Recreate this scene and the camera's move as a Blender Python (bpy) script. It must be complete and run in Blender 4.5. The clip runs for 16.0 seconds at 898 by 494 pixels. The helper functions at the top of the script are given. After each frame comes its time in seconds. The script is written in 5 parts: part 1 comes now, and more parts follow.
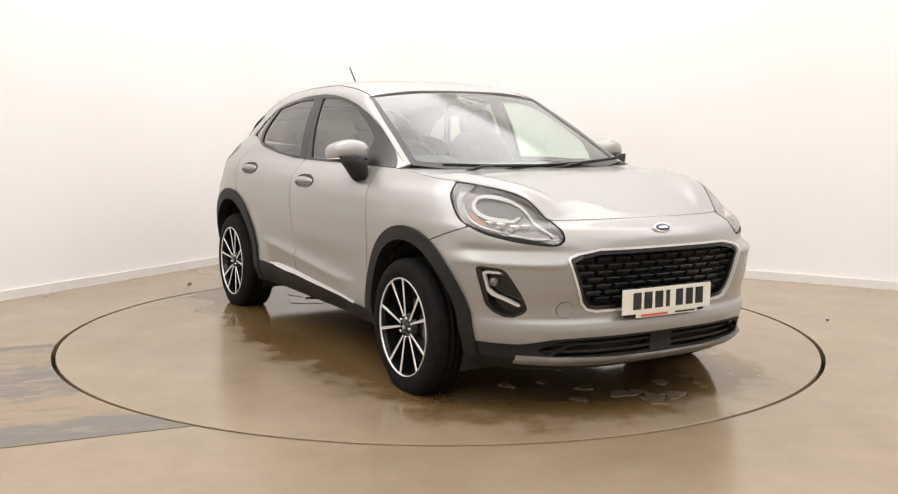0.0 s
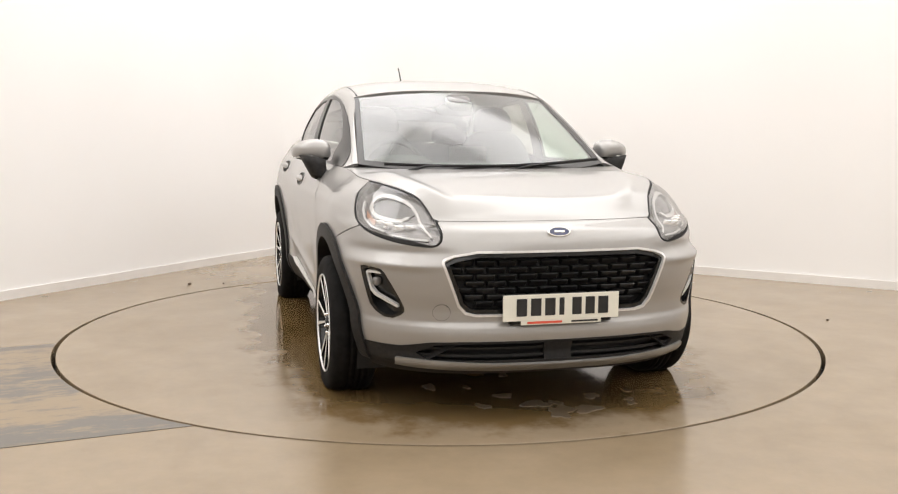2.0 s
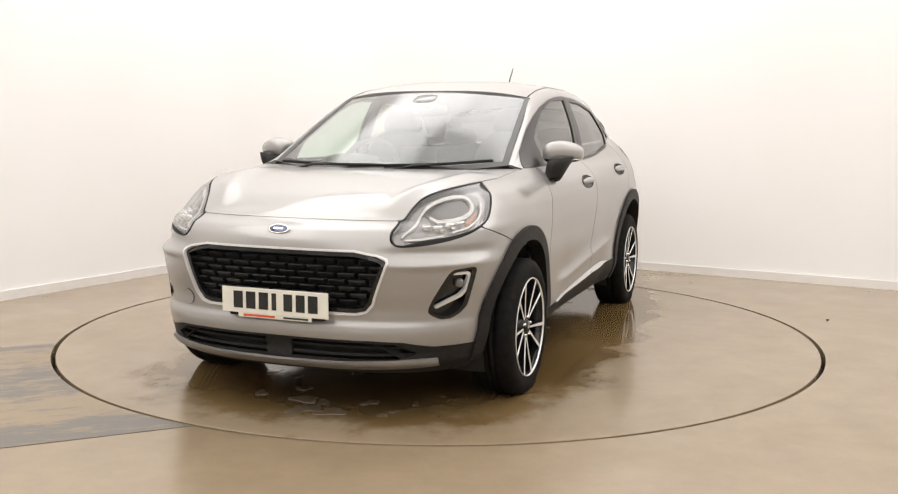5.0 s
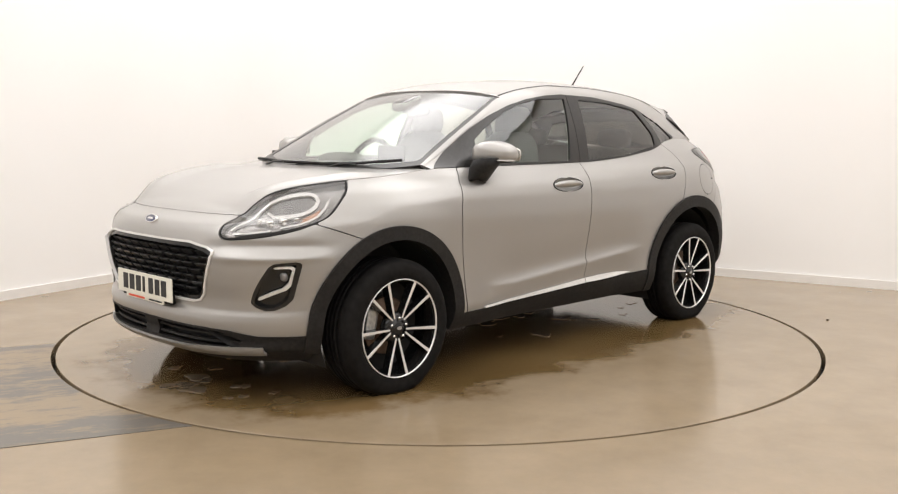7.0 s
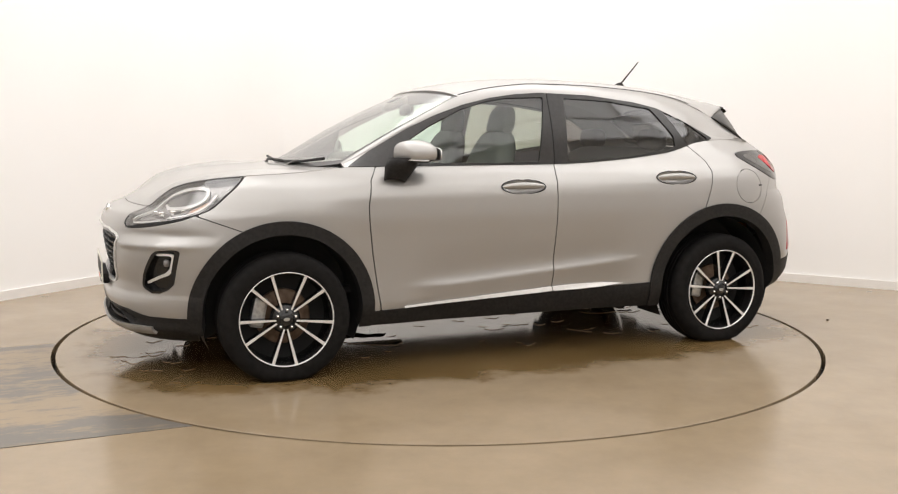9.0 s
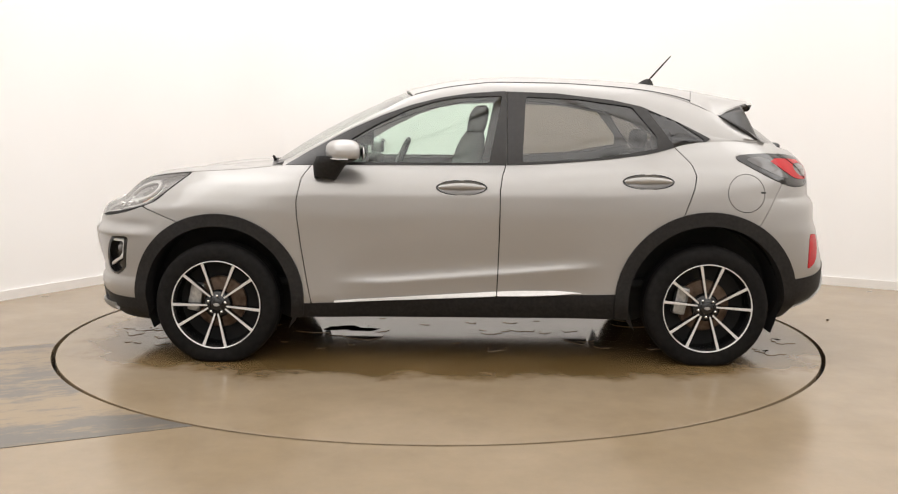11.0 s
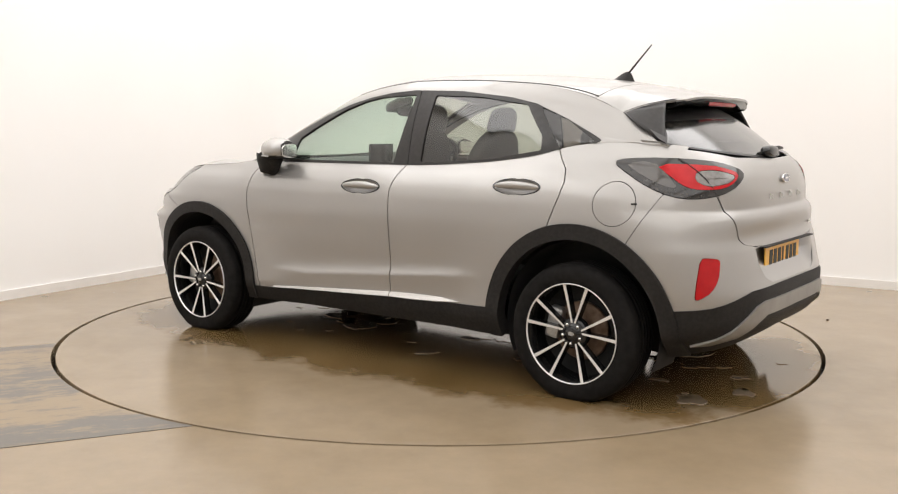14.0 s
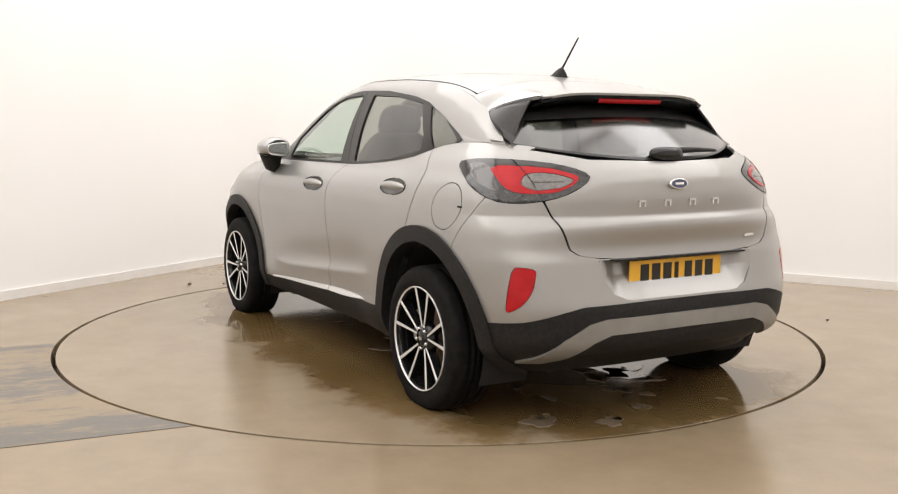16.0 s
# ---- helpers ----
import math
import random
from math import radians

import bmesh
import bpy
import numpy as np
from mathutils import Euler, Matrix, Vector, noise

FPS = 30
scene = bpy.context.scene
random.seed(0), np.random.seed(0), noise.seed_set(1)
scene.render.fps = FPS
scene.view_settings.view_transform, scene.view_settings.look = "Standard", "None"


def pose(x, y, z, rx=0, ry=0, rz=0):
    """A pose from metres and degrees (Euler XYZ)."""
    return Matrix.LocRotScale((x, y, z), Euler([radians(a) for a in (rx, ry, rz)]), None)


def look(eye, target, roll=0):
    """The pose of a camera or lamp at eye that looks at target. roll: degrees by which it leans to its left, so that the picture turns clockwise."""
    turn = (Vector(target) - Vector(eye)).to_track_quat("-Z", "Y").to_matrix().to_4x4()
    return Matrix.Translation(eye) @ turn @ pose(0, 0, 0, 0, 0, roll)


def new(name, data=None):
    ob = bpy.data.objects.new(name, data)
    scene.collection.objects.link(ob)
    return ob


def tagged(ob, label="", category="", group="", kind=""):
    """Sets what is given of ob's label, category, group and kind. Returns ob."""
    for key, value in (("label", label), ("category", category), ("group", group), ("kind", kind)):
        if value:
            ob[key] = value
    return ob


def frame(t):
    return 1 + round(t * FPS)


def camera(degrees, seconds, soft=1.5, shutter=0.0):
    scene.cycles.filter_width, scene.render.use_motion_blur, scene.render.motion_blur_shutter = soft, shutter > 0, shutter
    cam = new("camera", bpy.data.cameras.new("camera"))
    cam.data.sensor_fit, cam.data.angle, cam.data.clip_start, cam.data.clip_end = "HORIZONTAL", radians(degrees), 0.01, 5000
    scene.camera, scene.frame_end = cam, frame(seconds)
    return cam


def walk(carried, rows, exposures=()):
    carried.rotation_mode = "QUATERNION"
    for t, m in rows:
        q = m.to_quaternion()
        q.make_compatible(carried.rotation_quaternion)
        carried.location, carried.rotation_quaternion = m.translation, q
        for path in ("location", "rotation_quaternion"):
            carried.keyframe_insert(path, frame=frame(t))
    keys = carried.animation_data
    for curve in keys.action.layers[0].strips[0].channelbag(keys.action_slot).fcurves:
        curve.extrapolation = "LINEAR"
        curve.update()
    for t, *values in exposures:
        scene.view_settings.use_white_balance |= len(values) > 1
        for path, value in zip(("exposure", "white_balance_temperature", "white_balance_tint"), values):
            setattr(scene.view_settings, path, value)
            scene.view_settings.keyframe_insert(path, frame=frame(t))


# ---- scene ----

# ---------- camera: it stands still ----------
cam = camera(49.93, 16.0, soft=1.2)
EYE = (0.0, -5.919, 1.247)
VIEW = look(EYE, (0.0 + math.sin(radians(0.519)) * math.cos(radians(-7.077)),
                  -5.919 + math.cos(radians(0.519)) * math.cos(radians(-7.077)),
                  1.247 + math.sin(radians(-7.077))), 0.376)
walk(cam, [(0.0, VIEW), (16.0, VIEW)])

# heading of the turntable in degrees over time: it starts from rest and then turns evenly
TURN = [(0.0, -60.04), (0.5, -61.54), (1.0, -64.82), (1.5, -69.55), (2.0, -75.66), (2.5, -81.56), (3.0, -87.67), (3.5, -93.55),
        (4.0, -99.66), (4.5, -105.53), (5.0, -111.6), (5.5, -117.5), (6.0, -123.5), (6.5, -129.5), (7.0, -135.5), (7.5, -141.25), (8.0, -147.05),
        (8.5, -152.78), (9.0, -158.5), (9.5, -164.1), (10.0, -169.8), (10.5, -175.4), (11.0, -181.1), (11.5, -186.9), (12.0, -192.9),
        (12.5, -198.65), (13.0, -204.67), (13.5, -210.6), (14.0, -216.62), (14.5, -222.48), (15.0, -228.54), (15.5, -234.4), (16.0, -240.5)]
CAR_ON_TABLE = (-0.130, 0.023)
TABLE_R = 2.236

# ---------- world, lamps ----------
world = bpy.data.worlds.new("world")
scene.world = world
world.use_nodes = True
world.node_tree.nodes["Background"].inputs[0].default_value = (0.95, 0.93, 0.9, 1)
world.node_tree.nodes["Background"].inputs[1].default_value = 0.05
scene.view_settings.exposure = 0.31

ROOM_C = (-1.125, 4.297)
U = Vector((0.8625, -0.5060, 0))
Wd = Vector((-0.5060, -0.8625, 0))
ROOM_U, ROOM_W, ROOM_H = 12.0, 13.5, 4.6


def room(u, w, z=0.0):
    """A place in the room, along its two back walls from their corner."""
    return Vector((ROOM_C[0], ROOM_C[1], z)) + U * u + Wd * w


# broad panels over the room, and narrow ones that wash the two back walls
LAMPS = [(u, w, 2.84, 2.72, 27) for u in (3.7, 6.7, 9.7) for w in (3.6, 6.45, 9.3, 12.0)]
LAMPS += [(1.2, w, 1.9, 2.8, 36) for w in (3.6, 6.5, 9.4)] + [(u, 1.2, 2.8, 1.9, 36) for u in (3.6, 6.5, 9.4)] + [(1.2, 1.2, 1.9, 1.9, 26)]
LIGHT = (0.978, 0.957, 0.957)

# ---------- materials ----------
def principled(name, color, rough=0.5, metal=0.0, coat=0.0, coat_rough=0.05, spec=0.5):
    m = bpy.data.materials.new(name)
    m.use_nodes = True
    b = m.node_tree.nodes["Principled BSDF"]
    b.inputs["Base Color"].default_value = (*color, 1)
    b.inputs["Roughness"].default_value = rough
    b.inputs["Metallic"].default_value = metal
    b.inputs["Coat Weight"].default_value = coat
    b.inputs["Coat Roughness"].default_value = coat_rough
    b.inputs["Specular IOR Level"].default_value = spec
    return m, m.node_tree, b


def vary(nt, b, socket, c1, c2, scale, detail=4, lo=0.35, hi=0.65, coord="Object"):
    """Two tones mixed by noise into a colour socket."""
    tc = nt.nodes.new("ShaderNodeTexCoord")
    n = nt.nodes.new("ShaderNodeTexNoise")
    n.inputs["Scale"].default_value, n.inputs["Detail"].default_value = scale, detail
    r = nt.nodes.new("ShaderNodeValToRGB")
    r.color_ramp.elements[0].position, r.color_ramp.elements[1].position = lo, hi
    r.color_ramp.elements[0].color, r.color_ramp.elements[1].color = (*c1, 1), (*c2, 1)
    nt.links.new(tc.outputs[coord], n.inputs["Vector"])
    nt.links.new(n.outputs["Fac"], r.inputs["Fac"])
    nt.links.new(r.outputs["Color"], b.inputs[socket])
    return n, r


def bumpy(nt, b, scale, strength, distance=0.002, socket="Normal"):
    tc = nt.nodes.new("ShaderNodeTexCoord")
    n = nt.nodes.new("ShaderNodeTexNoise")
    n.inputs["Scale"].default_value, n.inputs["Detail"].default_value = scale, 5
    bp = nt.nodes.new("ShaderNodeBump")
    bp.inputs["Strength"].default_value, bp.inputs["Distance"].default_value = strength, distance
    nt.links.new(tc.outputs["Object"], n.inputs["Vector"])
    nt.links.new(n.outputs["Fac"], bp.inputs["Height"])
    nt.links.new(bp.outputs["Normal"], b.inputs[socket])


def make_paint():
    m, nt, b = principled("silver_paint", (0.40, 0.385, 0.36), 0.38, 0.54, 0.65, 0.03)
    vary(nt, b, "Base Color", (0.350, 0.339, 0.324), (0.384, 0.373, 0.358), 900, 2)
    bumpy(nt, b, 1400, 0.03, 0.0005)
    return m


def make_plain(name, c1, c2, scale, rough, metal=0.0, bump=0.0, bscale=300, coat=0.0, spec=0.5):
    m, nt, b = principled(name, c1, rough, metal, coat, spec=spec)
    vary(nt, b, "Base Color", c1, c2, scale)
    if bump:
        bumpy(nt, b, bscale, bump)
    return m


def make_glass(name, tint, ior=1.5, rough=0.01):
    """A thin pane: it lets tinted light through and mirrors at its surface."""
    m = bpy.data.materials.new(name)
    m.use_nodes = True
    nt = m.node_tree
    nt.nodes.clear()
    out = nt.nodes.new("ShaderNodeOutputMaterial")
    mix = nt.nodes.new("ShaderNodeMixShader")
    tr = nt.nodes.new("ShaderNodeBsdfTransparent")
    gl = nt.nodes.new("ShaderNodeBsdfGlossy")
    lw = nt.nodes.new("ShaderNodeLayerWeight")
    lw.inputs["Blend"].default_value = 0.5
    p5 = nt.nodes.new("ShaderNodeMath")
    p5.operation = "POWER"
    p5.inputs[1].default_value = 3.3
    ma = nt.nodes.new("ShaderNodeMath")
    ma.operation = "MULTIPLY_ADD"
    r0 = ((ior - 1) / (ior + 1)) ** 2 * 1.92          # both faces of the pane
    ma.inputs[1].default_value, ma.inputs[2].default_value = 1 - r0, r0
    tr.inputs["Color"].default_value = (*tint, 1)
    gl.inputs["Roughness"].default_value = rough
    nt.links.new(lw.outputs["Facing"], p5.inputs[0])
    nt.links.new(p5.outputs[0], ma.inputs[0])
    nt.links.new(ma.outputs[0], mix.inputs[0])
    nt.links.new(tr.outputs[0], mix.inputs[1])
    nt.links.new(gl.outputs[0], mix.inputs[2])
    nt.links.new(mix.outputs[0], out.inputs[0])
    return m


def make_floor(name, wet):
    m, nt, b = principled(name, (0.42, 0.36, 0.28), 0.22, 0, 0, spec=0.55)
    n, r = vary(nt, b, "Base Color", (0.278, 0.210, 0.131), (0.330, 0.257, 0.173), 0.8, 6, 0.3, 0.7)
    n2 = nt.nodes.new("ShaderNodeTexNoise")
    n2.inputs["Scale"].default_value, n2.inputs["Detail"].default_value = 1.5, 3
    tc = nt.nodes.new("ShaderNodeTexCoord")
    nt.links.new(tc.outputs["Object"], n2.inputs["Vector"])
    rr = nt.nodes.new("ShaderNodeMapRange")
    rr.inputs["To Min"].default_value, rr.inputs["To Max"].default_value = 0.17, 0.25
    nt.links.new(n2.outputs["Fac"], rr.inputs["Value"])
    nt.links.new(rr.outputs[0], b.inputs["Roughness"])
    bumpy(nt, b, 6, 0.05, 0.004)
    # scuffs and stains
    n3 = nt.nodes.new("ShaderNodeTexNoise")
    n3.inputs["Scale"].default_value, n3.inputs["Detail"].default_value, n3.inputs["Roughness"].default_value = 3.5, 9, 0.68
    nt.links.new(tc.outputs["Object"], n3.inputs["Vector"])
    st = nt.nodes.new("ShaderNodeMapRange")
    st.inputs["From Min"].default_value, st.inputs["From Max"].default_value = 0.35, 0.7
    st.inputs["To Min"].default_value, st.inputs["To Max"].default_value = 1.0, 0.86
    nt.links.new(n3.outputs["Fac"], st.inputs["Value"])
    stain = nt.nodes.new("ShaderNodeVectorMath")
    stain.operation = "SCALE"
    nt.links.new(r.outputs["Color"], stain.inputs[0])
    nt.links.new(st.outputs[0], stain.inputs["Scale"])
    nt.links.new(stain.outputs[0], b.inputs["Base Color"])
    if not wet:
        return m

    def math_node(op, a, c=None):
        q = nt.nodes.new("ShaderNodeMath")
        q.operation = op
        for k, v in enumerate((a, c)):
            if v is None:
                continue
            if isinstance(v, (int, float)):
                q.inputs[k].default_value = v
            else:
                nt.links.new(v, q.inputs[k])
        return q.outputs[0]
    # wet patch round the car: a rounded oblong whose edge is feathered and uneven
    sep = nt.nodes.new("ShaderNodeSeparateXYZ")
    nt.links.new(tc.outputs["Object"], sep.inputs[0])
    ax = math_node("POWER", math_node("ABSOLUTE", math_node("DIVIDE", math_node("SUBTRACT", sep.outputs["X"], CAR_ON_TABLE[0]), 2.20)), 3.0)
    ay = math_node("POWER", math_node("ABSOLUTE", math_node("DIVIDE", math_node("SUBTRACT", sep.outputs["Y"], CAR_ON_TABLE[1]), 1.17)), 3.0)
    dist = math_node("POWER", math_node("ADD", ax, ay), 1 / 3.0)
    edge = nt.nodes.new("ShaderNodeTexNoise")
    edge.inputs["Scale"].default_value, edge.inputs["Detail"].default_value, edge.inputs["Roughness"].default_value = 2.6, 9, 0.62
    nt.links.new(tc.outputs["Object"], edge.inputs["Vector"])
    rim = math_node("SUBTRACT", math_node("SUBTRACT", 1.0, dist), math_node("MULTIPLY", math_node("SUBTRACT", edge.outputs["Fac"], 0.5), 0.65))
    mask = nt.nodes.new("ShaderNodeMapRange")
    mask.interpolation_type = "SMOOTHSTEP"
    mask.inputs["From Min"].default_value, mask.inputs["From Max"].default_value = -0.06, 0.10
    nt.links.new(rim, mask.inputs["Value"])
    film_reflection = nt.nodes.new("ShaderNodeValToRGB")
    film_reflection.color_ramp.elements[0].position, film_reflection.color_ramp.elements[1].position = 0.35, 0.68
    # the brown also puts the dark reflection of the car into the colour
    film_reflection.color_ramp.elements[0].color, film_reflection.color_ramp.elements[1].color = (0.125, 0.078, 0.029, 1), (0.195, 0.127, 0.055, 1)
    nt.links.new(n2.outputs["Fac"], film_reflection.inputs["Fac"])
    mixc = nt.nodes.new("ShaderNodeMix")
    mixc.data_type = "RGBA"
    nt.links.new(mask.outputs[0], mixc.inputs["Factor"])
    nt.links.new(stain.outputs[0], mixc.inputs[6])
    nt.links.new(film_reflection.outputs["Color"], mixc.inputs[7])
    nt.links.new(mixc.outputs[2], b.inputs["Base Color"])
    nt.links.new(math_node("SUBTRACT", rr.outputs[0], math_node("MULTIPLY", mask.outputs[0], 0.11)), b.inputs["Roughness"])
    return m


M_PAINT = make_paint()
M_BLACK = make_plain("black_plastic", (0.016, 0.015, 0.0145), (0.024, 0.0225, 0.0215), 60, 0.55, bump=0.15, bscale=700, spec=0.18)
M_GLOSSBLACK = make_plain("gloss_black", (0.008, 0.008, 0.008), (0.012, 0.012, 0.012), 40, 0.12)
M_FRAME = make_plain("window_black", (0.016, 0.015, 0.014), (0.024, 0.022, 0.021), 50, 0.3)
M_DARK = make_plain("underbody_black", (0.010, 0.010, 0.010), (0.016, 0.015, 0.014), 12, 0.8)
M_CHROME = make_plain("bright_trim", (0.80, 0.79, 0.77), (0.86, 0.85, 0.83), 80, 0.16, 0.95)
M_TRIM = make_plain("bright_strip", (0.66, 0.65, 0.63), (0.73, 0.72, 0.70), 80, 0.28, 0.25)
M_SATIN = make_plain("satin_silver", (0.27, 0.26, 0.245), (0.31, 0.30, 0.285), 9, 0.42, 0.5)
M_ALLOY = make_plain("machined_alloy", (0.78, 0.77, 0.76), (0.85, 0.84, 0.83), 200, 0.3, 0.55)
M_RUBBER = make_plain("tyre_rubber", (0.008, 0.0075, 0.007), (0.013, 0.012, 0.0115), 30, 0.75, bump=0.1, bscale=200, spec=0.1)
M_BRAKE = make_plain("brake_steel", (0.10, 0.060, 0.036), (0.19, 0.125, 0.085), 30, 0.5, 0.35)
M_TAB = make_plain("grille_black", (0.006, 0.006, 0.006), (0.010, 0.010, 0.010), 60, 0.30, spec=0.4)
M_STEEL = make_plain("cast_steel", (0.35, 0.35, 0.35), (0.5, 0.5, 0.49), 60, 0.4, 0.8)
M_GLASS = make_glass("clear_glass", (0.80, 0.92, 0.85), 1.56, 0.03)
M_WSCREEN = make_glass("windscreen_glass", (0.84, 0.94, 0.85), 1.75, 0.15)
M_REARGLASS = make_glass("rear_glass", (0.10, 0.095, 0.088), 1.85, 0.16)
M_QUARTER = make_glass("quarter_glass", (0.28, 0.265, 0.25), 1.58, 0.08)
M_PALELENS = make_plain("pale_lens", (0.13, 0.12, 0.11), (0.18, 0.17, 0.16), 60, 0.2, 0.2, coat=0.5)
M_PRIVACY = make_glass("privacy_glass", (0.46, 0.44, 0.39), 1.58, 0.08)
M_LENS = make_glass("lamp_lens", (0.9, 0.9, 0.9), 1.40)
M_REDLENS = make_plain("red_lens", (0.40, 0.004, 0.008), (0.47, 0.008, 0.012), 20, 0.15, coat=0.15, spec=0.25)
M_SMOKE = make_plain("smoked_lens", (0.016, 0.015, 0.014), (0.024, 0.022, 0.021), 60, 0.12, coat=0.4)
M_SMOKELENS = make_plain("grey_lens", (0.075, 0.07, 0.066), (0.085, 0.08, 0.075), 8, 0.12, 0.1, coat=0.6)
M_PROJECTOR = make_plain("smoked_projector", (0.13, 0.125, 0.12), (0.19, 0.18, 0.175), 60, 0.15, 0.2, coat=1.0)
M_AMBER = make_plain("amber_reflector", (0.45, 0.24, 0.15), (0.55, 0.32, 0.22), 60, 0.2, 0.2)
M_LAMPGREY = make_plain("lamp_grey", (0.27, 0.26, 0.25), (0.36, 0.345, 0.335), 60, 0.2, 0.5)
M_WHITELENS = make_plain("clear_lens", (0.62, 0.61, 0.59), (0.72, 0.71, 0.69), 120, 0.1, 0.1, coat=1.0)
M_PLATEW = make_plain("plate_white", (0.78, 0.76, 0.66), (0.82, 0.80, 0.70), 20, 0.35)
M_PLATEY = make_plain("plate_yellow", (0.83, 0.44, 0.035), (0.87, 0.48, 0.05), 20, 0.35)
M_INK = make_plain("plate_ink", (0.012, 0.012, 0.012), (0.02, 0.02, 0.02), 20, 0.5)
M_REDINK = make_plain("red_ink", (0.65, 0.08, 0.04), (0.7, 0.1, 0.05), 20, 0.5)
M_BLUE = make_plain("badge_blue", (0.03, 0.04, 0.10), (0.04, 0.05, 0.13), 30, 0.2, coat=1.0)
M_SEAT = make_plain("seat_cloth", (0.065, 0.064, 0.062), (0.090, 0.088, 0.085), 90, 0.85, bump=0.3, bscale=500)
M_DASH = make_plain("dash_plastic", (0.045, 0.045, 0.045), (0.060, 0.060, 0.060), 60, 0.65, bump=0.1, bscale=400)
M_LINER = make_plain("headliner", (0.42, 0.40, 0.37), (0.47, 0.45, 0.42), 40, 0.9)
M_WALL = make_plain("white_wall", (0.89, 0.875, 0.855), (0.915, 0.90, 0.885), 0.5, 0.7, bump=0.05, bscale=90)
M_GREYWALL = make_plain("pale_wall", (0.80, 0.785, 0.765), (0.84, 0.825, 0.805), 0.6, 0.8)
M_CEIL = make_plain("white_ceiling", (0.86, 0.85, 0.83), (0.89, 0.88, 0.86), 0.7, 0.8)
M_BASE = make_plain("white_skirting", (0.80, 0.77, 0.73), (0.84, 0.81, 0.78), 2.0, 0.35)
M_FLOOR = make_floor("epoxy_floor", False)
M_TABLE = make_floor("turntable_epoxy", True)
M_GAP = make_plain("gap_black", (0.012, 0.011, 0.010), (0.02, 0.018, 0.015), 30, 0.7)


def make_lamp_glow():
    m = bpy.data.materials.new("lamp_diffuser")
    m.use_nodes = True
    b = m.node_tree.nodes["Principled BSDF"]
    b.inputs["Base Color"].default_value = (0.9, 0.9, 0.88, 1)
    b.inputs["Emission Color"].default_value = (0.92, 0.96, 1, 1)
    b.inputs["Emission Strength"].default_value = 0.2
    return m


M_GLOW = make_lamp_glow()

# ---------- mesh helpers ----------
def mesh_ob(name, verts, faces, material, parent=None, label="", smooth=True):
    me = bpy.data.meshes.new(name)
    me.from_pydata([tuple(map(float, v)) for v in verts], [], [tuple(f) for f in faces])
    me.materials.append(material)
    if smooth:
        me.polygons.foreach_set("use_smooth", [True] * len(me.polygons))
    me.update()
    ob = new(name, me)
    if parent is not None:
        ob.parent = parent
    if label:
        ob["label"] = label
    return ob


def part(name, bm, material, parent=None, label="", smooth=False):
    """Links a bmesh as one mesh object under a thing or a part."""
    bmesh.ops.recalc_face_normals(bm, faces=bm.faces)
    me = bpy.data.meshes.new(name)
    bm.to_mesh(me)
    bm.free()
    me.materials.append(material)
    if smooth:
        me.polygons.foreach_set("use_smooth", [True] * len(me.polygons))
    ob = new(name, me)
    if parent is not None:
        ob.parent = parent
    if label:
        ob["label"] = label
    return ob


def box_bm(size, at=(0, 0, 0), bevel=0.0, rot=None, seg=2, bm=None):
    bm = bm or bmesh.new()
    m = Matrix.Translation(at) @ (rot or Matrix.Identity(4)) @ Matrix.Diagonal((*size, 1))
    made = bmesh.ops.create_cube(bm, size=1.0, matrix=m)
    if bevel:
        edges = {e for v in made["verts"] for e in v.link_edges}
        bmesh.ops.bevel(bm, geom=list(edges), offset=bevel, segments=seg, affect="EDGES", profile=0.6)
    return bm


def lathe(profile, seg, axis="Y"):
    """Verts and faces of a profile (radius, offset) turned about the y axis, closed round."""
    vs, fs = [], []
    n = len(profile)
    for i in range(seg):
        a = 2 * math.pi * i / seg
        for r, h in profile:
            vs.append((r * math.sin(a), h, r * math.cos(a)))
    for i in range(seg):
        j = (i + 1) % seg
        for k in range(n - 1):
            fs.append((i * n + k, j * n + k, j * n + k + 1, i * n + k + 1))
    return vs, fs


def tube(path, radius, seg=8, taper=1.0):
    vs, fs = [], []
    path = [Vector(p) for p in path]
    n = len(path)
    for i, p in enumerate(path):
        d = (path[min(i + 1, n - 1)] - path[max(i - 1, 0)]).normalized()
        a = d.orthogonal().normalized() if i == 0 else (a - d * a.dot(d)).normalized()
        b = d.cross(a)
        r = radius * (1 + (taper - 1) * i / (n - 1))
        for k in range(seg):
            t = 2 * math.pi * k / seg
            vs.append(p + a * r * math.cos(t) + b * r * math.sin(t))
    for i in range(n - 1):
        for k in range(seg):
            l = (k + 1) % seg
            fs.append((i * seg + k, i * seg + l, (i + 1) * seg + l, (i + 1) * seg + k))
    fs.append(tuple(range(seg))[::-1])
    fs.append(tuple((n - 1) * seg + k for k in range(seg)))
    return vs, fs


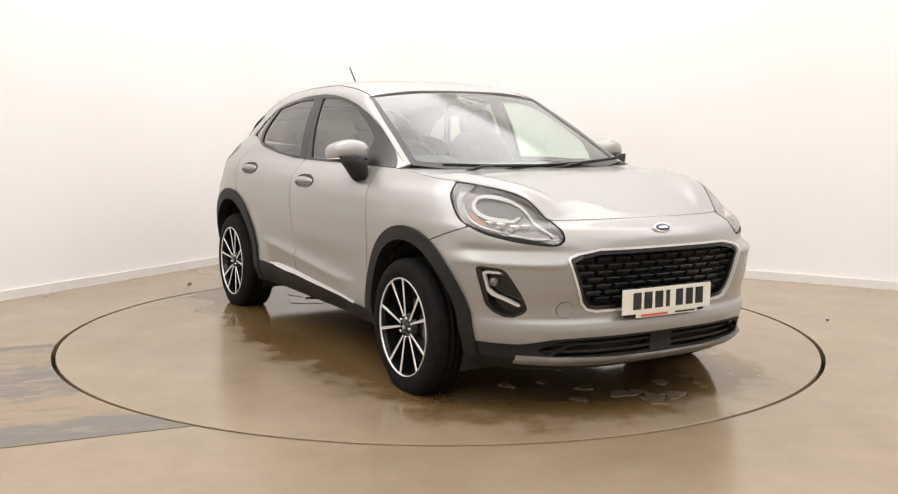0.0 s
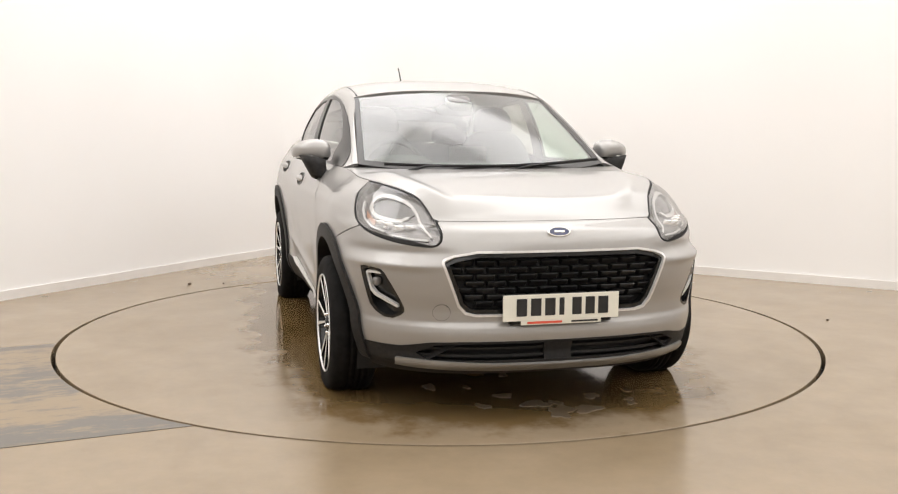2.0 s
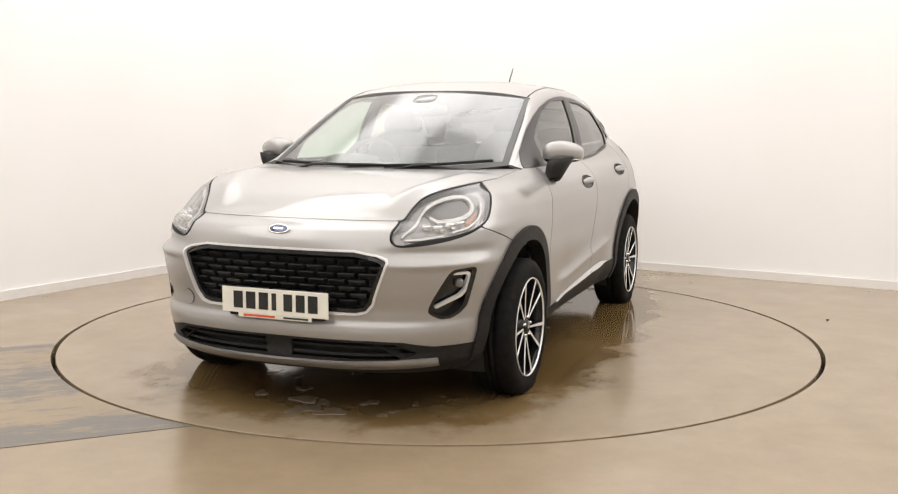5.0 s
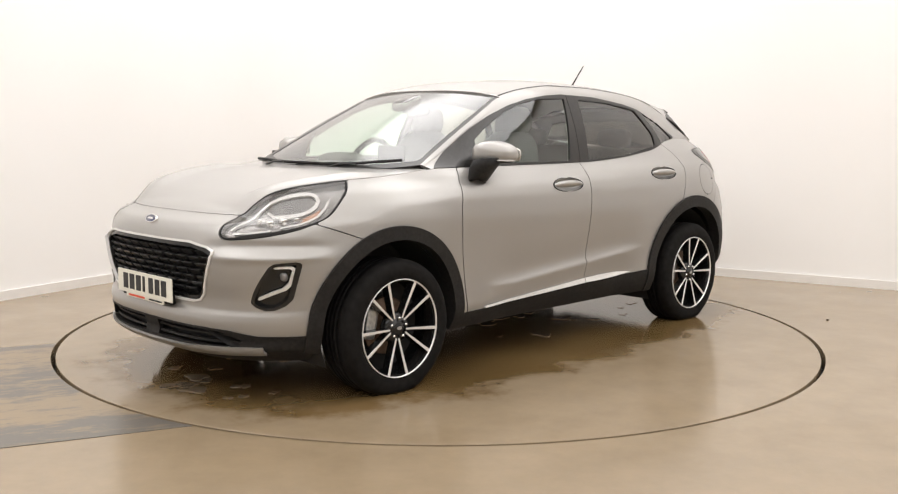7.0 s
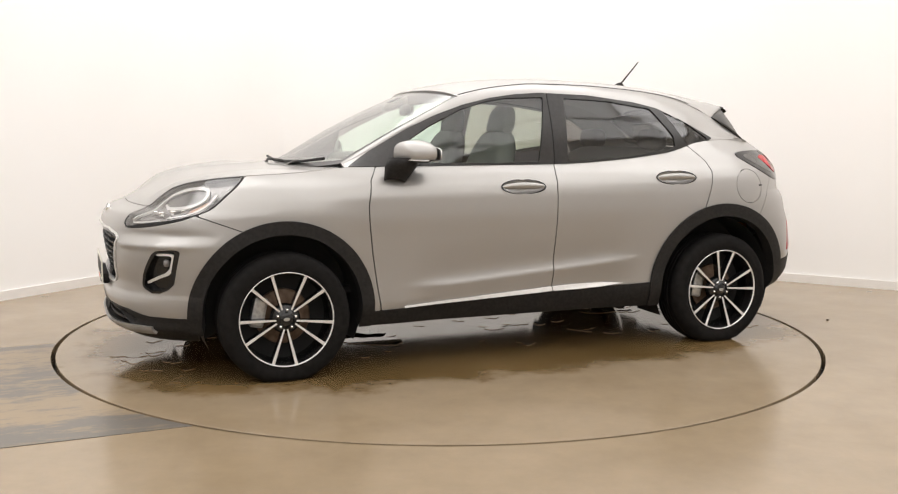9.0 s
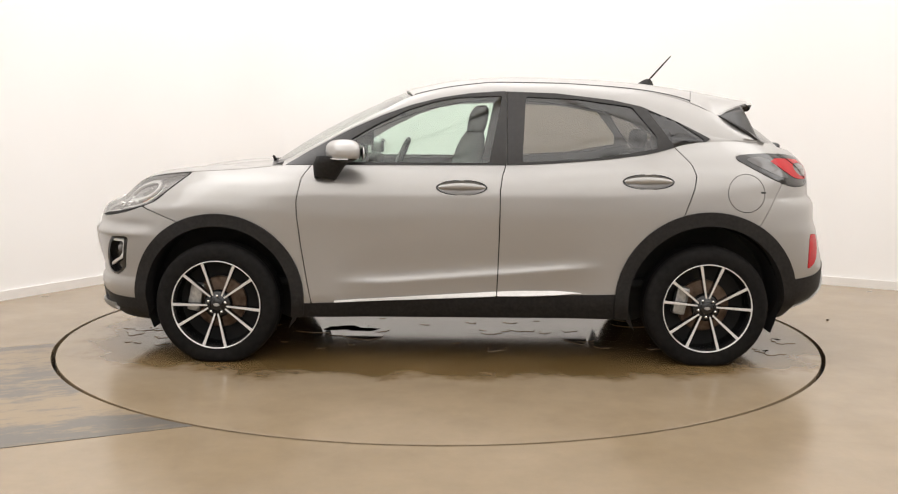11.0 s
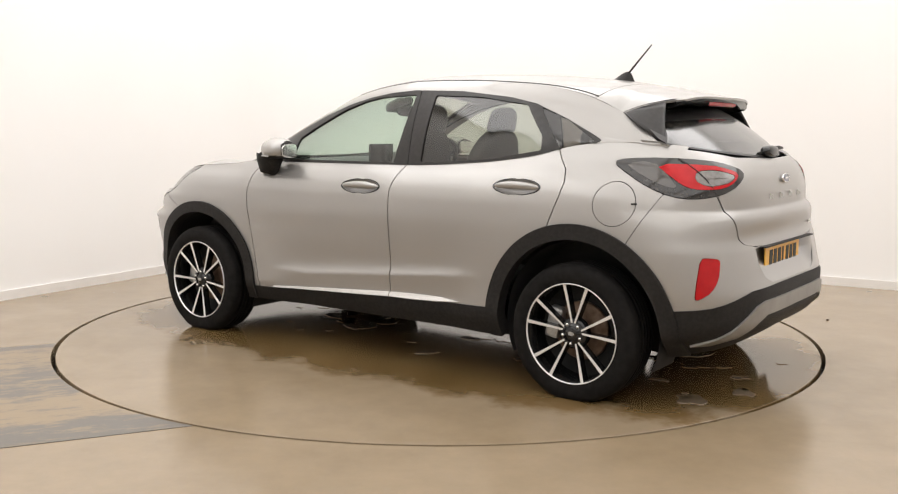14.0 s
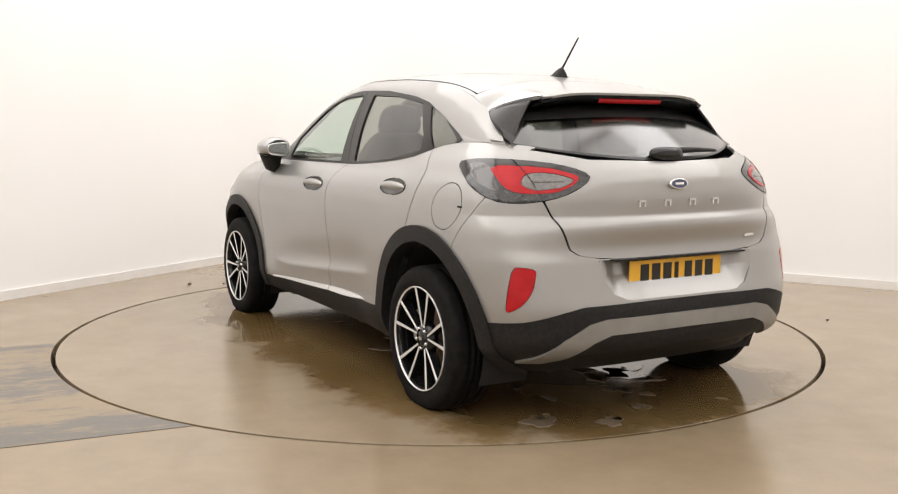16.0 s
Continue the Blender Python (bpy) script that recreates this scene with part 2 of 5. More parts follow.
def pc(xs, ys):
    """A smooth curve through the given points that does not overshoot."""
    xs, ys = np.array(xs, float), np.array(ys, float)
    h, d = np.diff(xs), np.diff(ys) / np.diff(xs)
    m = np.zeros(len(xs))
    for i in range(1, len(xs) - 1):
        if d[i - 1] * d[i] > 0:
            w1, w2 = 2 * h[i] + h[i - 1], h[i] + 2 * h[i - 1]
            m[i] = (w1 + w2) / (w1 / d[i - 1] + w2 / d[i])
    m[0], m[-1] = d[0], d[-1]

    def f(x):
        x = np.clip(np.asarray(x, float), xs[0], xs[-1])
        i = np.clip(np.searchsorted(xs, x) - 1, 0, len(xs) - 2)
        t = (x - xs[i]) / h[i]
        return (ys[i] * (1 + 2 * t) * (1 - t) ** 2 + m[i] * h[i] * t * (1 - t) ** 2
                + ys[i + 1] * t * t * (3 - 2 * t) + m[i + 1] * h[i] * t * t * (t - 1))
    return f


def poly(p, q, pts):
    """Signed distance to a polygon in the plane of p and q, positive inside."""
    pts = np.array(pts, float)
    d = np.full(p.shape, 1e9)
    inside = np.zeros(p.shape, bool)
    for (ax, ay), (bx, by) in zip(pts, np.roll(pts, -1, 0)):
        ex, ey = bx - ax, by - ay
        t = np.clip(((p - ax) * ex + (q - ay) * ey) / (ex * ex + ey * ey + 1e-12), 0, 1)
        d = np.minimum(d, np.hypot(p - ax - t * ex, q - ay - t * ey))
        c = (ay > q) != (by > q)
        with np.errstate(divide="ignore", invalid="ignore"):
            xi = ax + (q - ay) * ex / (ey if ey else 1e-12)
        inside ^= c & (p < xi)
    return np.where(inside, d, -d)


def smooth_poly(pts, rounds=2):
    """Chaikin's corner cutting."""
    pts = [tuple(p) for p in pts]
    for _ in range(rounds):
        out = []
        for a, b in zip(pts, pts[1:] + pts[:1]):
            out += [(a[0] * .75 + b[0] * .25, a[1] * .75 + b[1] * .25), (a[0] * .25 + b[0] * .75, a[1] * .25 + b[1] * .75)]
        pts = out
    return pts


def round_poly(pts, r, seg=4):
    """A polygon with its corners rounded to about the radius r."""
    out = []
    n = len(pts)
    for i in range(n):
        p, a, b = Vector(pts[i]), Vector(pts[i - 1]), Vector(pts[(i + 1) % n])
        u, v = a - p, b - p
        d = min(r, u.length * 0.45, v.length * 0.45)
        u, v = p + u.normalized() * d, p + v.normalized() * d
        for k in range(seg + 1):
            t = k / seg
            q = u * (1 - t) ** 2 + p * 2 * t * (1 - t) + v * t * t
            out.append((q.x, q.y))
    return out


def normals(P):
    du, dv = np.gradient(P, axis=0), np.gradient(P, axis=1)
    n = np.cross(du, dv)
    return n / (np.linalg.norm(n, axis=2, keepdims=True) + 1e-12)


def clip(P, f, lift=0.0, depth=0.0, flip=False):
    """The piece of a grid of points P where f is positive, lifted off it, with edges that go depth inwards."""
    N = normals(P) * (-1 if flip else 1)
    a, b = f.shape
    verts, faces, ids, cut = [], [], {}, {}
    inn = []

    def vid(i, j):
        if (i, j) not in ids:
            ids[(i, j)] = len(verts)
            verts.append(P[i, j] + N[i, j] * lift)
            inn.append(N[i, j])
        return ids[(i, j)]

    def eid(p, q):
        k = (p, q) if p < q else (q, p)
        if k not in cut:
            fa, fb = f[k[0]], f[k[1]]
            t = fa / (fa - fb)
            n = N[k[0]] * (1 - t) + N[k[1]] * t
            cut[k] = len(verts)
            verts.append(P[k[0]] * (1 - t) + P[k[1]] * t + n * lift)
            inn.append(n)
        return cut[k]

    pos = f >= 0
    some = pos[:-1, :-1] | pos[1:, :-1] | pos[1:, 1:] | pos[:-1, 1:]
    for i, j in zip(*np.nonzero(some)):
        ring = [(i, j), (i + 1, j), (i + 1, j + 1), (i, j + 1)]
        out = []
        for k in range(4):
            p, q = ring[k], ring[(k + 1) % 4]
            if pos[p]:
                out.append(vid(*p))
            if pos[p] != pos[q]:
                out.append(eid(p, q))
        if len(out) > 2:
            faces.append(tuple(out[::-1] if flip else out))
    if depth:
        count = {}
        for fc in faces:
            for x, y in zip(fc, fc[1:] + fc[:1]):
                count[(x, y)] = count.get((x, y), 0) + 1
        rim = {}

        def rv(x):
            if x not in rim:
                rim[x] = (len(verts), len(verts) + 1)
                verts.append(verts[x])
                verts.append(verts[x] - inn[x] * depth)
            return rim[x]
        for (x, y) in list(count):
            if (y, x) not in count:
                a0, a1 = rv(x)
                b0, b1 = rv(y)
                faces.append((b0, a0, a1, b1))
    return verts, faces


def mirrored(vf):
    vs, fs = vf
    return [(v[0], -v[1], v[2]) for v in vs], [tuple(reversed(f)) for f in fs]


def panel(name, P, f, material, parent, label="", lift=0.0, depth=0.012, flip=False, mirror=False):
    vf = clip(P, f, lift, depth, flip)
    if mirror:
        vf = mirrored(vf)
    return mesh_ob(name, *vf, material, parent, label)


def both(name, P, f, material, parent, label="", **kw):
    return (panel(name, P, f, material, parent, label, **kw), panel(name, P, f, material, parent, label, mirror=True, **kw))

# ---------- room ----------
def build_room():
    z0 = -0.12
    # floor with a round opening for the turntable
    bm = bmesh.new()
    n = 128
    corners = [room(-1.5, -1.5), room(ROOM_U, -1.5), room(ROOM_U, ROOM_W), room(-1.5, ROOM_W)]
    ring = [bm.verts.new(((TABLE_R + 0.014) * math.cos(2 * math.pi * i / n), (TABLE_R + 0.014) * math.sin(2 * math.pi * i / n), 0)) for i in range(n)]
    low = [bm.verts.new((v.co.x, v.co.y, z0)) for v in ring]
    far = []
    for i in range(n):
        a = 2 * math.pi * i / n
        d = Vector((math.cos(a), math.sin(a), 0))
        best = 1e9
        for p, q in zip(corners, corners[1:] + corners[:1]):
            e = q - p
            den = d.x * e.y - d.y * e.x
            if abs(den) > 1e-9:
                t = (p.x * e.y - p.y * e.x) / den
                s = (p.x * d.y - p.y * d.x) / den
                if t > 0 and -1e-6 <= s <= 1 + 1e-6:
                    best = min(best, t)
        far.append(bm.verts.new(d * best))
    for i in range(n):
        j = (i + 1) % n
        bm.faces.new((ring[i], far[i], far[j], ring[j]))
        bm.faces.new((ring[j], low[j], low[i], ring[i]))
    for c in corners:
        k = min(range(n), key=lambda i: (far[i].co - c).length)
        far[k].co = c
    fl = part("floor", bm, M_FLOOR)
    tagged(fl, "glossy beige-grey epoxy floor with a round cut-out", "floor", kind="structure")
    vs, fs = lathe([(0.0, 0), (2.6, 0)], 64)
    pit = mesh_ob("turntable_pit", [(v[0], v[2], z0) for v in vs], fs, M_GAP, None, "", False)
    tagged(pit, "dark pit floor under the turntable", "floor", kind="structure")

    # back walls with a rounded corner, then the walls behind the camera
    r = 0.9
    path = [(0, ROOM_W)] + [(0, w) for w in np.linspace(ROOM_W - 1, r, 8)]
    for k in range(1, 16):
        a = math.pi / 2 * k / 16
        path.append((r - r * math.cos(a), r - r * math.sin(a)))
    path += [(u, 0) for u in np.linspace(r, ROOM_U - 1, 8)] + [(ROOM_U, 0)]
    pts = [room(u, w) for u, w in path]

    def sheet(name, pts, zlo, zhi, thick, mat):
        rows = []
        for i, p in enumerate(pts):
            d = (pts[min(i + 1, len(pts) - 1)] - pts[max(i - 1, 0)]).normalized()
            q = p + Vector((-d.y, d.x, 0)) * thick
            rows.append(((p.x, p.y, zlo), (p.x, p.y, zhi), (q.x, q.y, zhi), (q.x, q.y, zlo)))
        vs, fs = [], []
        for k in range(4):                       # each long face has verts of its own, so that edges stay crisp
            base = len(vs)
            for r_ in rows:
                vs += [r_[k], r_[(k + 1) % 4]]
            for i in range(len(rows) - 1):
                fs.append((base + 2 * i, base + 2 * i + 1, base + 2 * i + 3, base + 2 * i + 2))
        for r_ in (rows[0], rows[-1]):
            vs += r_
            fs.append(tuple(range(len(vs) - 4, len(vs))))
        return mesh_ob(name, vs, fs, mat)
    tagged(sheet("wall_back", pts, 0, ROOM_H, 0.2, M_WALL), "white painted studio wall with rounded corner", "wall", kind="structure")
    tagged(sheet("wall_front", [room(ROOM_U, 0), room(ROOM_U, ROOM_W), room(0, ROOM_W)], 0, ROOM_H, 0.2, M_GREYWALL),
           "plain pale wall closing the studio", "wall", kind="structure")
    inner = []
    for i, p in enumerate(pts):
        d = (pts[min(i + 1, len(pts) - 1)] - pts[max(i - 1, 0)]).normalized()
        inner.append(p - Vector((-d.y, d.x, 0)) * 0.016)
    tagged(sheet("baseboard", inner, 0.0, 0.068, 0.0145, M_BASE), "low white skirting board along the wall", "skirting board", kind="structure")

    bm = box_bm((ROOM_U + 0.5, ROOM_W + 0.5, 0.2), (0, 0, 0))
    ce = part("ceiling", bm, M_CEIL)
    c = room(ROOM_U / 2, ROOM_W / 2, ROOM_H + 0.1)
    ce.matrix_world = Matrix.Translation(c) @ Matrix.Rotation(math.atan2(U.y, U.x), 4, "Z")
    tagged(ce, "plain white studio ceiling", "ceiling", kind="structure")
    for u, w, su, sw, power in LAMPS:
        thing = new("ceiling_light")
        thing.matrix_world = Matrix.Translation(room(u, w, ROOM_H - 0.10)) @ Matrix.Rotation(math.atan2(U.y, U.x), 4, "Z")
        bm = bmesh.new()
        for sx, sy, px, py in ((su + 0.08, 0.04, 0, sw / 2 + 0.02), (su + 0.08, 0.04, 0, -sw / 2 - 0.02), (0.04, sw, su / 2 + 0.02, 0), (0.04, sw, -su / 2 - 0.02, 0)):
            box_bm((sx, sy, 0.1), (px, py, 0.05), bm=bm)
        part("frame", bm, M_CEIL, thing)
        part("diffuser", box_bm((su, sw, 0.03), (0, 0, 0.05)), M_GLOW, thing, "glowing white diffuser panel")
        tagged(thing, "large flat white ceiling light panel", "ceiling light", "studio ceiling lights")
        la = bpy.data.lights.new("panel_light", "AREA")
        la.shape, la.size, la.size_y, la.energy, la.color = "RECTANGLE", su, sw, power, LIGHT
        lo = new("panel_light", la)
        lo.matrix_world = Matrix.Translation(room(u, w, ROOM_H - 0.12)) @ Matrix.Rotation(math.atan2(U.y, U.x), 4, "Z")


def build_turntable():
    prof = [(0.0, 0.0), (1.2, 0.0), (TABLE_R - 0.011, 0.0), (TABLE_R - 0.009, -0.002), (TABLE_R - 0.009, -0.10), (0, -0.10)]
    vs, fs = lathe(prof, 160)
    bm = bmesh.new()
    bv = [bm.verts.new((v[0], -v[2], v[1])) for v in vs]
    for f in fs:
        bm.faces.new([bv[k] for k in f])
    bmesh.ops.remove_doubles(bm, verts=bm.verts, dist=1e-5)
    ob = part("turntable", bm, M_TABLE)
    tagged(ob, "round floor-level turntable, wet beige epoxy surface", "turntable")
    return ob


build_room()
TABLE = build_turntable()

# ---------- car: surfaces (x forward, y to its left, z up, origin on the ground between the axles) ----------
AX_F, AX_R, HUB = 1.294, -1.294, 0.333
XA, XB = 1.2, -1.2
ZR = [0.18, 0.26, 0.33, 0.36, 0.43, 0.52, 0.68, 0.80, 0.88, 0.94, 1.00, 1.05, 1.10, 1.19]
STATIONS = [(1.2, pc(ZR, [0.78, 0.83, 0.855, 0.86, 0.865, 0.872, 0.885, 0.885, 0.868, 0.830, 0.745, 0.70, 0.68, 0.65])),
            (0.80, pc(ZR, [0.78, 0.83, 0.858, 0.862, 0.862, 0.864, 0.874, 0.884, 0.882, 0.864, 0.820, 0.765, 0.73, 0.70])),
            (-0.2, pc(ZR, [0.78, 0.83, 0.858, 0.862, 0.860, 0.862, 0.872, 0.880, 0.877, 0.862, 0.818, 0.757, 0.72, 0.70])),
            (-0.75, pc(ZR, [0.78, 0.83, 0.858, 0.862, 0.862, 0.866, 0.876, 0.882, 0.880, 0.867, 0.835, 0.785, 0.742, 0.69])),
            (-1.2, pc(ZR, [0.78, 0.83, 0.858, 0.865, 0.868, 0.876, 0.888, 0.890, 0.884, 0.872, 0.848, 0.812, 0.776, 0.685]))]
XF = pc([0.18, 0.235, 0.265, 0.30, 0.345, 0.385, 0.41, 0.44, 0.475, 0.56, 0.66, 0.72, 0.77, 0.81, 0.85, 0.90, 0.95, 1.0, 1.05], [1.98, 2.05, 2.085, 2.078, 2.090, 2.096, 2.092, 2.078, 2.078, 2.094, 2.105, 2.10, 2.088, 2.058, 1.968, 1.937, 1.905, 1.865, 1.82])
XR = pc([0.18, 0.29, 0.34, 0.40, 0.50, 0.60, 0.70, 0.76, 0.845, 0.868, 0.89, 0.95, 1.02, 1.07, 1.12, 1.19], [-1.80, -1.92, -2.005, -2.035, -2.032, -2.008, -1.984, -1.970, -1.986, -1.979, -1.962, -1.964, -1.952, -1.93, -1.885, -1.79])
NF = pc([0.2, 0.45, 0.56, 0.66, 0.72, 0.78, 0.84, 0.90, 1.0], [3.0, 3.05, 3.1, 3.05, 2.85, 2.67, 2.62, 2.42, 2.22])
NR = pc([0.2, 0.6, 0.7, 0.9, 1.05, 1.2], [3.3, 4.2, 4.2, 3.2, 3.1, 3.0])


def y_side(x, z):
    """Half width of the body's flank."""
    x, z = np.broadcast_arrays(np.asarray(x, float), np.asarray(z, float))
    out = STATIONS[0][1](z)
    for (xa, fa), (xb, fb) in zip(STATIONS, STATIONS[1:]):
        t = np.clip((xa - x) / (xa - xb), 0, 1)
        t = t * t * (3 - 2 * t)
        out = np.where(x < xa, fa(z) * (1 - t) + fb(z) * t, out)
    # hollow above the rising crease of the doors
    crease = np.interp(x, [-0.70, -0.2, 0.42], [0.521, 0.479, 0.432])
    d = np.clip(z - crease, 0, 1) / 0.055
    fade = np.clip(np.minimum((0.72 - x) / 0.3, (x + 0.80) / 0.3), 0, 1)
    fade = fade * fade * (3 - 2 * fade)
    tuck = np.clip(crease - z, 0, 1) / 0.10                 # and the tuck below it
    return out - 0.015 * d * np.exp(1 - d) * fade - 0.020 * np.clip(tuck, 0, 1.2) * fade


def low(s, z):
    """The lower body by horizontal slices. s: 0 nose, 1 front axle, 2 rear axle, 3 middle of the tail."""
    s, z = np.broadcast_arrays(np.asarray(s, float), np.asarray(z, float))
    pf, pr = np.clip(s, 0, 1) * math.pi / 2, np.clip(3 - s, 0, 1) * math.pi / 2
    nf, nr = NF(z), NR(z)
    xm = XA + (XB - XA) * np.clip(s - 1, 0, 1)
    x = np.where(s < 1, XA + (XF(z) - XA) * np.cos(pf) ** (2 / nf), np.where(s > 2, XB + (XR(z) - XB) * np.cos(pr) ** (2 / nr), xm))
    y = np.where(s < 1, y_side(XA, z) * np.sin(pf) ** (2 / nf), np.where(s > 2, y_side(XB, z) * np.sin(pr) ** (2 / nr), y_side(xm, z)))
    # scoop between headlamp and fog lamp, with a brow above the fog lamp
    scoop = np.clip((s - 0.22) / 0.16, 0, 1) * np.clip((0.80 - s) / 0.15, 0, 1)
    scoop = scoop * (0.010 * np.exp(-((z - 0.675) / 0.018) ** 2) - 0.016 * np.exp(-((z - 0.722) / 0.026) ** 2))
    x = x + np.where(s < 1, scoop, 0)
    y = y + np.where(s < 1, scoop * 0.5, 0)
    return np.stack([x, y, z], -1)


def s_of(x=None, y=None, z=0.5, rear=False):
    """The place along a slice, by x or by y."""
    if rear:
        if x is not None:
            return 3 - math.acos(min(1, ((x - XB) / (float(XR(z)) - XB)) ** (float(NR(z)) / 2))) * 2 / math.pi
        return 3 - math.asin(min(1, (y / float(y_side(XB, z))) ** (float(NR(z)) / 2))) * 2 / math.pi
    if x is not None:
        return math.acos(min(1, ((x - XA) / (float(XF(z)) - XA)) ** (float(NF(z)) / 2))) * 2 / math.pi
    return math.asin(min(1, (y / float(y_side(XA, z))) ** (float(NF(z)) / 2))) * 2 / math.pi


# height of the shoulder, where bonnet and windows begin, along s
ZT = pc([0, 0.30, 0.322, 0.35, 0.378, 0.425, 0.52, 0.60, 0.70, 0.80, 1.0, 1.12, 1.4, 1.6, 1.78, 1.9, 2.04, 2.2, 2.4, 2.6, 2.8, 3.0],
        [0.852, 0.851, 0.855, 0.882, 0.909, 0.943, 0.971, 0.984, 0.996, 1.004, 1.018, 1.044, 1.047, 1.050, 1.074, 1.108, 1.178, 1.182, 1.176, 1.155, 1.122, 1.108])


def low_grid(s0, s1, z0, z1, ns, nz, top=False):
    """A grid of the lower body; top: up to the shoulder."""
    s = np.linspace(s0, s1, ns)[:, None]
    v = np.linspace(0, 1, nz)[None, :]
    z = z0 + (ZT(s) - z0) * v if top else z0 + (z1 - z0) * v + 0 * s
    return low(s + 0 * v, z)


def front_full(P):
    return np.concatenate([P[::-1] * np.array([1, -1, 1]), P[1:]], 0)


def rear_full(P):
    return np.concatenate([P, P[::-1][1:] * np.array([1, -1, 1])], 0)


# glasshouse: shoulder, window top, cant rail by x
ss = np.linspace(1.05, 2.75, 400)
TOP = low(ss, ZT(ss))
order = np.argsort(TOP[:, 0])
SH_Y = lambda x: np.interp(x, TOP[order, 0], TOP[order, 1])
SH_Z = lambda x: np.interp(x, TOP[order, 0], TOP[order, 2])
WT_Z = pc([-1.75, -1.62, -1.45, -1.30, -1.134, -0.953, -0.803, -0.5, -0.196, -0.042, 0.269, 0.586, 0.80, 0.97], [1.13, 1.165, 1.19, 1.215, 1.290, 1.364, 1.396, 1.431, 1.440, 1.429, 1.367, 1.241, 1.128, 1.050])
WT_Y = pc([-1.75, -1.62, -1.45, -1.30, -1.0, -0.7, -0.2, 0.27, 0.586, 0.80, 0.97], [0.545, 0.627, 0.674, 0.680, 0.655, 0.64, 0.635, 0.637, 0.655, 0.683, 0.705])
RL_Z = pc([-1.75, -1.62, -1.50, -1.385, -1.30, -1.134, -0.953, -0.75, -0.5, -0.2, 0.0, 0.278, 0.43, 0.586, 0.746, 0.965], [1.14, 1.180, 1.245, 1.320, 1.365, 1.420, 1.452, 1.470, 1.484, 1.487, 1.470, 1.412, 1.341, 1.264, 1.180, 1.058])
RL_Y = pc([-1.75, -1.62, -1.5, -1.385, -1.2, -0.9, -0.2, 0.278, 0.55, 0.965], [0.54, 0.622, 0.614, 0.592, 0.576, 0.572, 0.577, 0.582, 0.624, 0.675])
ROOF_Z = pc([-1.68, -1.50, -1.3, -1.0, -0.66, -0.33, 0.0, 0.27, 0.36], [1.398, 1.432, 1.470, 1.510, 1.534, 1.541, 1.525, 1.478, 1.449])
# edge of roof and spoiler in plan
RE_Z = pc([-1.68, -1.58, -1.50, -1.44, -1.385, -1.30, -1.134, -0.953, -0.75, -0.5, -0.2, 0.0, 0.278, 0.43], [1.388, 1.380, 1.362, 1.342, 1.320, 1.363, 1.420, 1.452, 1.470, 1.484, 1.487, 1.470, 1.412, 1.341])
RE_Y = pc([-1.68, -1.58, -1.50, -1.44, -1.385, -1.2, -0.9, -0.2, 0.278, 0.55], [0.36, 0.445, 0.515, 0.560, 0.594, 0.580, 0.572, 0.577, 0.582, 0.624])
RE_P = pc([-1.68, -1.4, -1.1, 0.36], [4.5, 4.0, 3.2, 2.8])


def house(x, v):
    """Side of the glasshouse: v 0 shoulder, 1 window top, 2 cant rail."""
    x, v = np.broadcast_arrays(np.asarray(x, float), np.asarray(v, float))
    a = np.stack([x, SH_Y(x), SH_Z(x)], -1)
    b = np.stack([x, WT_Y(x), WT_Z(x)], -1)
    c = np.stack([x, RL_Y(x), RL_Z(x)], -1)
    t = np.clip(v, 0, 1)[..., None]
    u = np.clip(v - 1, 0, 1)[..., None]
    p = np.where(v[..., None] <= 1, a * (1 - t) + b * t, b * (1 - u) + c * u)
    out = np.where(v <= 1, np.sin(math.pi * np.clip(v, 0, 1)) * 0.018 * np.clip((b[..., 2] - a[..., 2]) / 0.3, 0, 1), np.sin(math.pi * np.clip(v - 1, 0, 1)) * 0.008)
    p = p.copy()
    p[..., 1] += out
    return p


def house_grid(x0, x1, v0, v1, nx, nv):
    return house(np.linspace(x0, x1, nx)[:, None], np.linspace(v0, v1, nv)[None, :])


def roof_grid(x0, x1, nx, ny):
    x = np.linspace(x0, x1, nx)[:, None]
    w = np.linspace(-1, 1, ny)[None, :]
    z = RE_Z(x) + (ROOF_Z(x) - RE_Z(x)) * (1 - np.abs(w) ** RE_P(x))
    return np.stack([x + 0 * w, RE_Y(x) * w, z], -1)


def windscreen_grid(nu, nv, m=0.0):
    w = np.linspace(-1, 1, nu)[:, None]
    v = np.linspace(0, 1, nv)[None, :]
    xb, zb, hb = 1.16 - 0.195 * np.abs(w) ** 2, 1.012 + 0.046 * w ** 2, 0.673
    xt, zt, ht = 0.345 - 0.067 * w ** 2, 1.450 - 0.040 * np.abs(w) ** 2.3, 0.579
    x, y, z = xb + (xt - xb) * v, w * (hb + (ht - hb) * v), zb + (zt - zb) * v
    bulge = 0.030 * np.sin(math.pi * v) * (1 - 0.88 * w ** 2)
    return np.stack([x + bulge * 0.5, y, z + bulge * 0.85], -1)


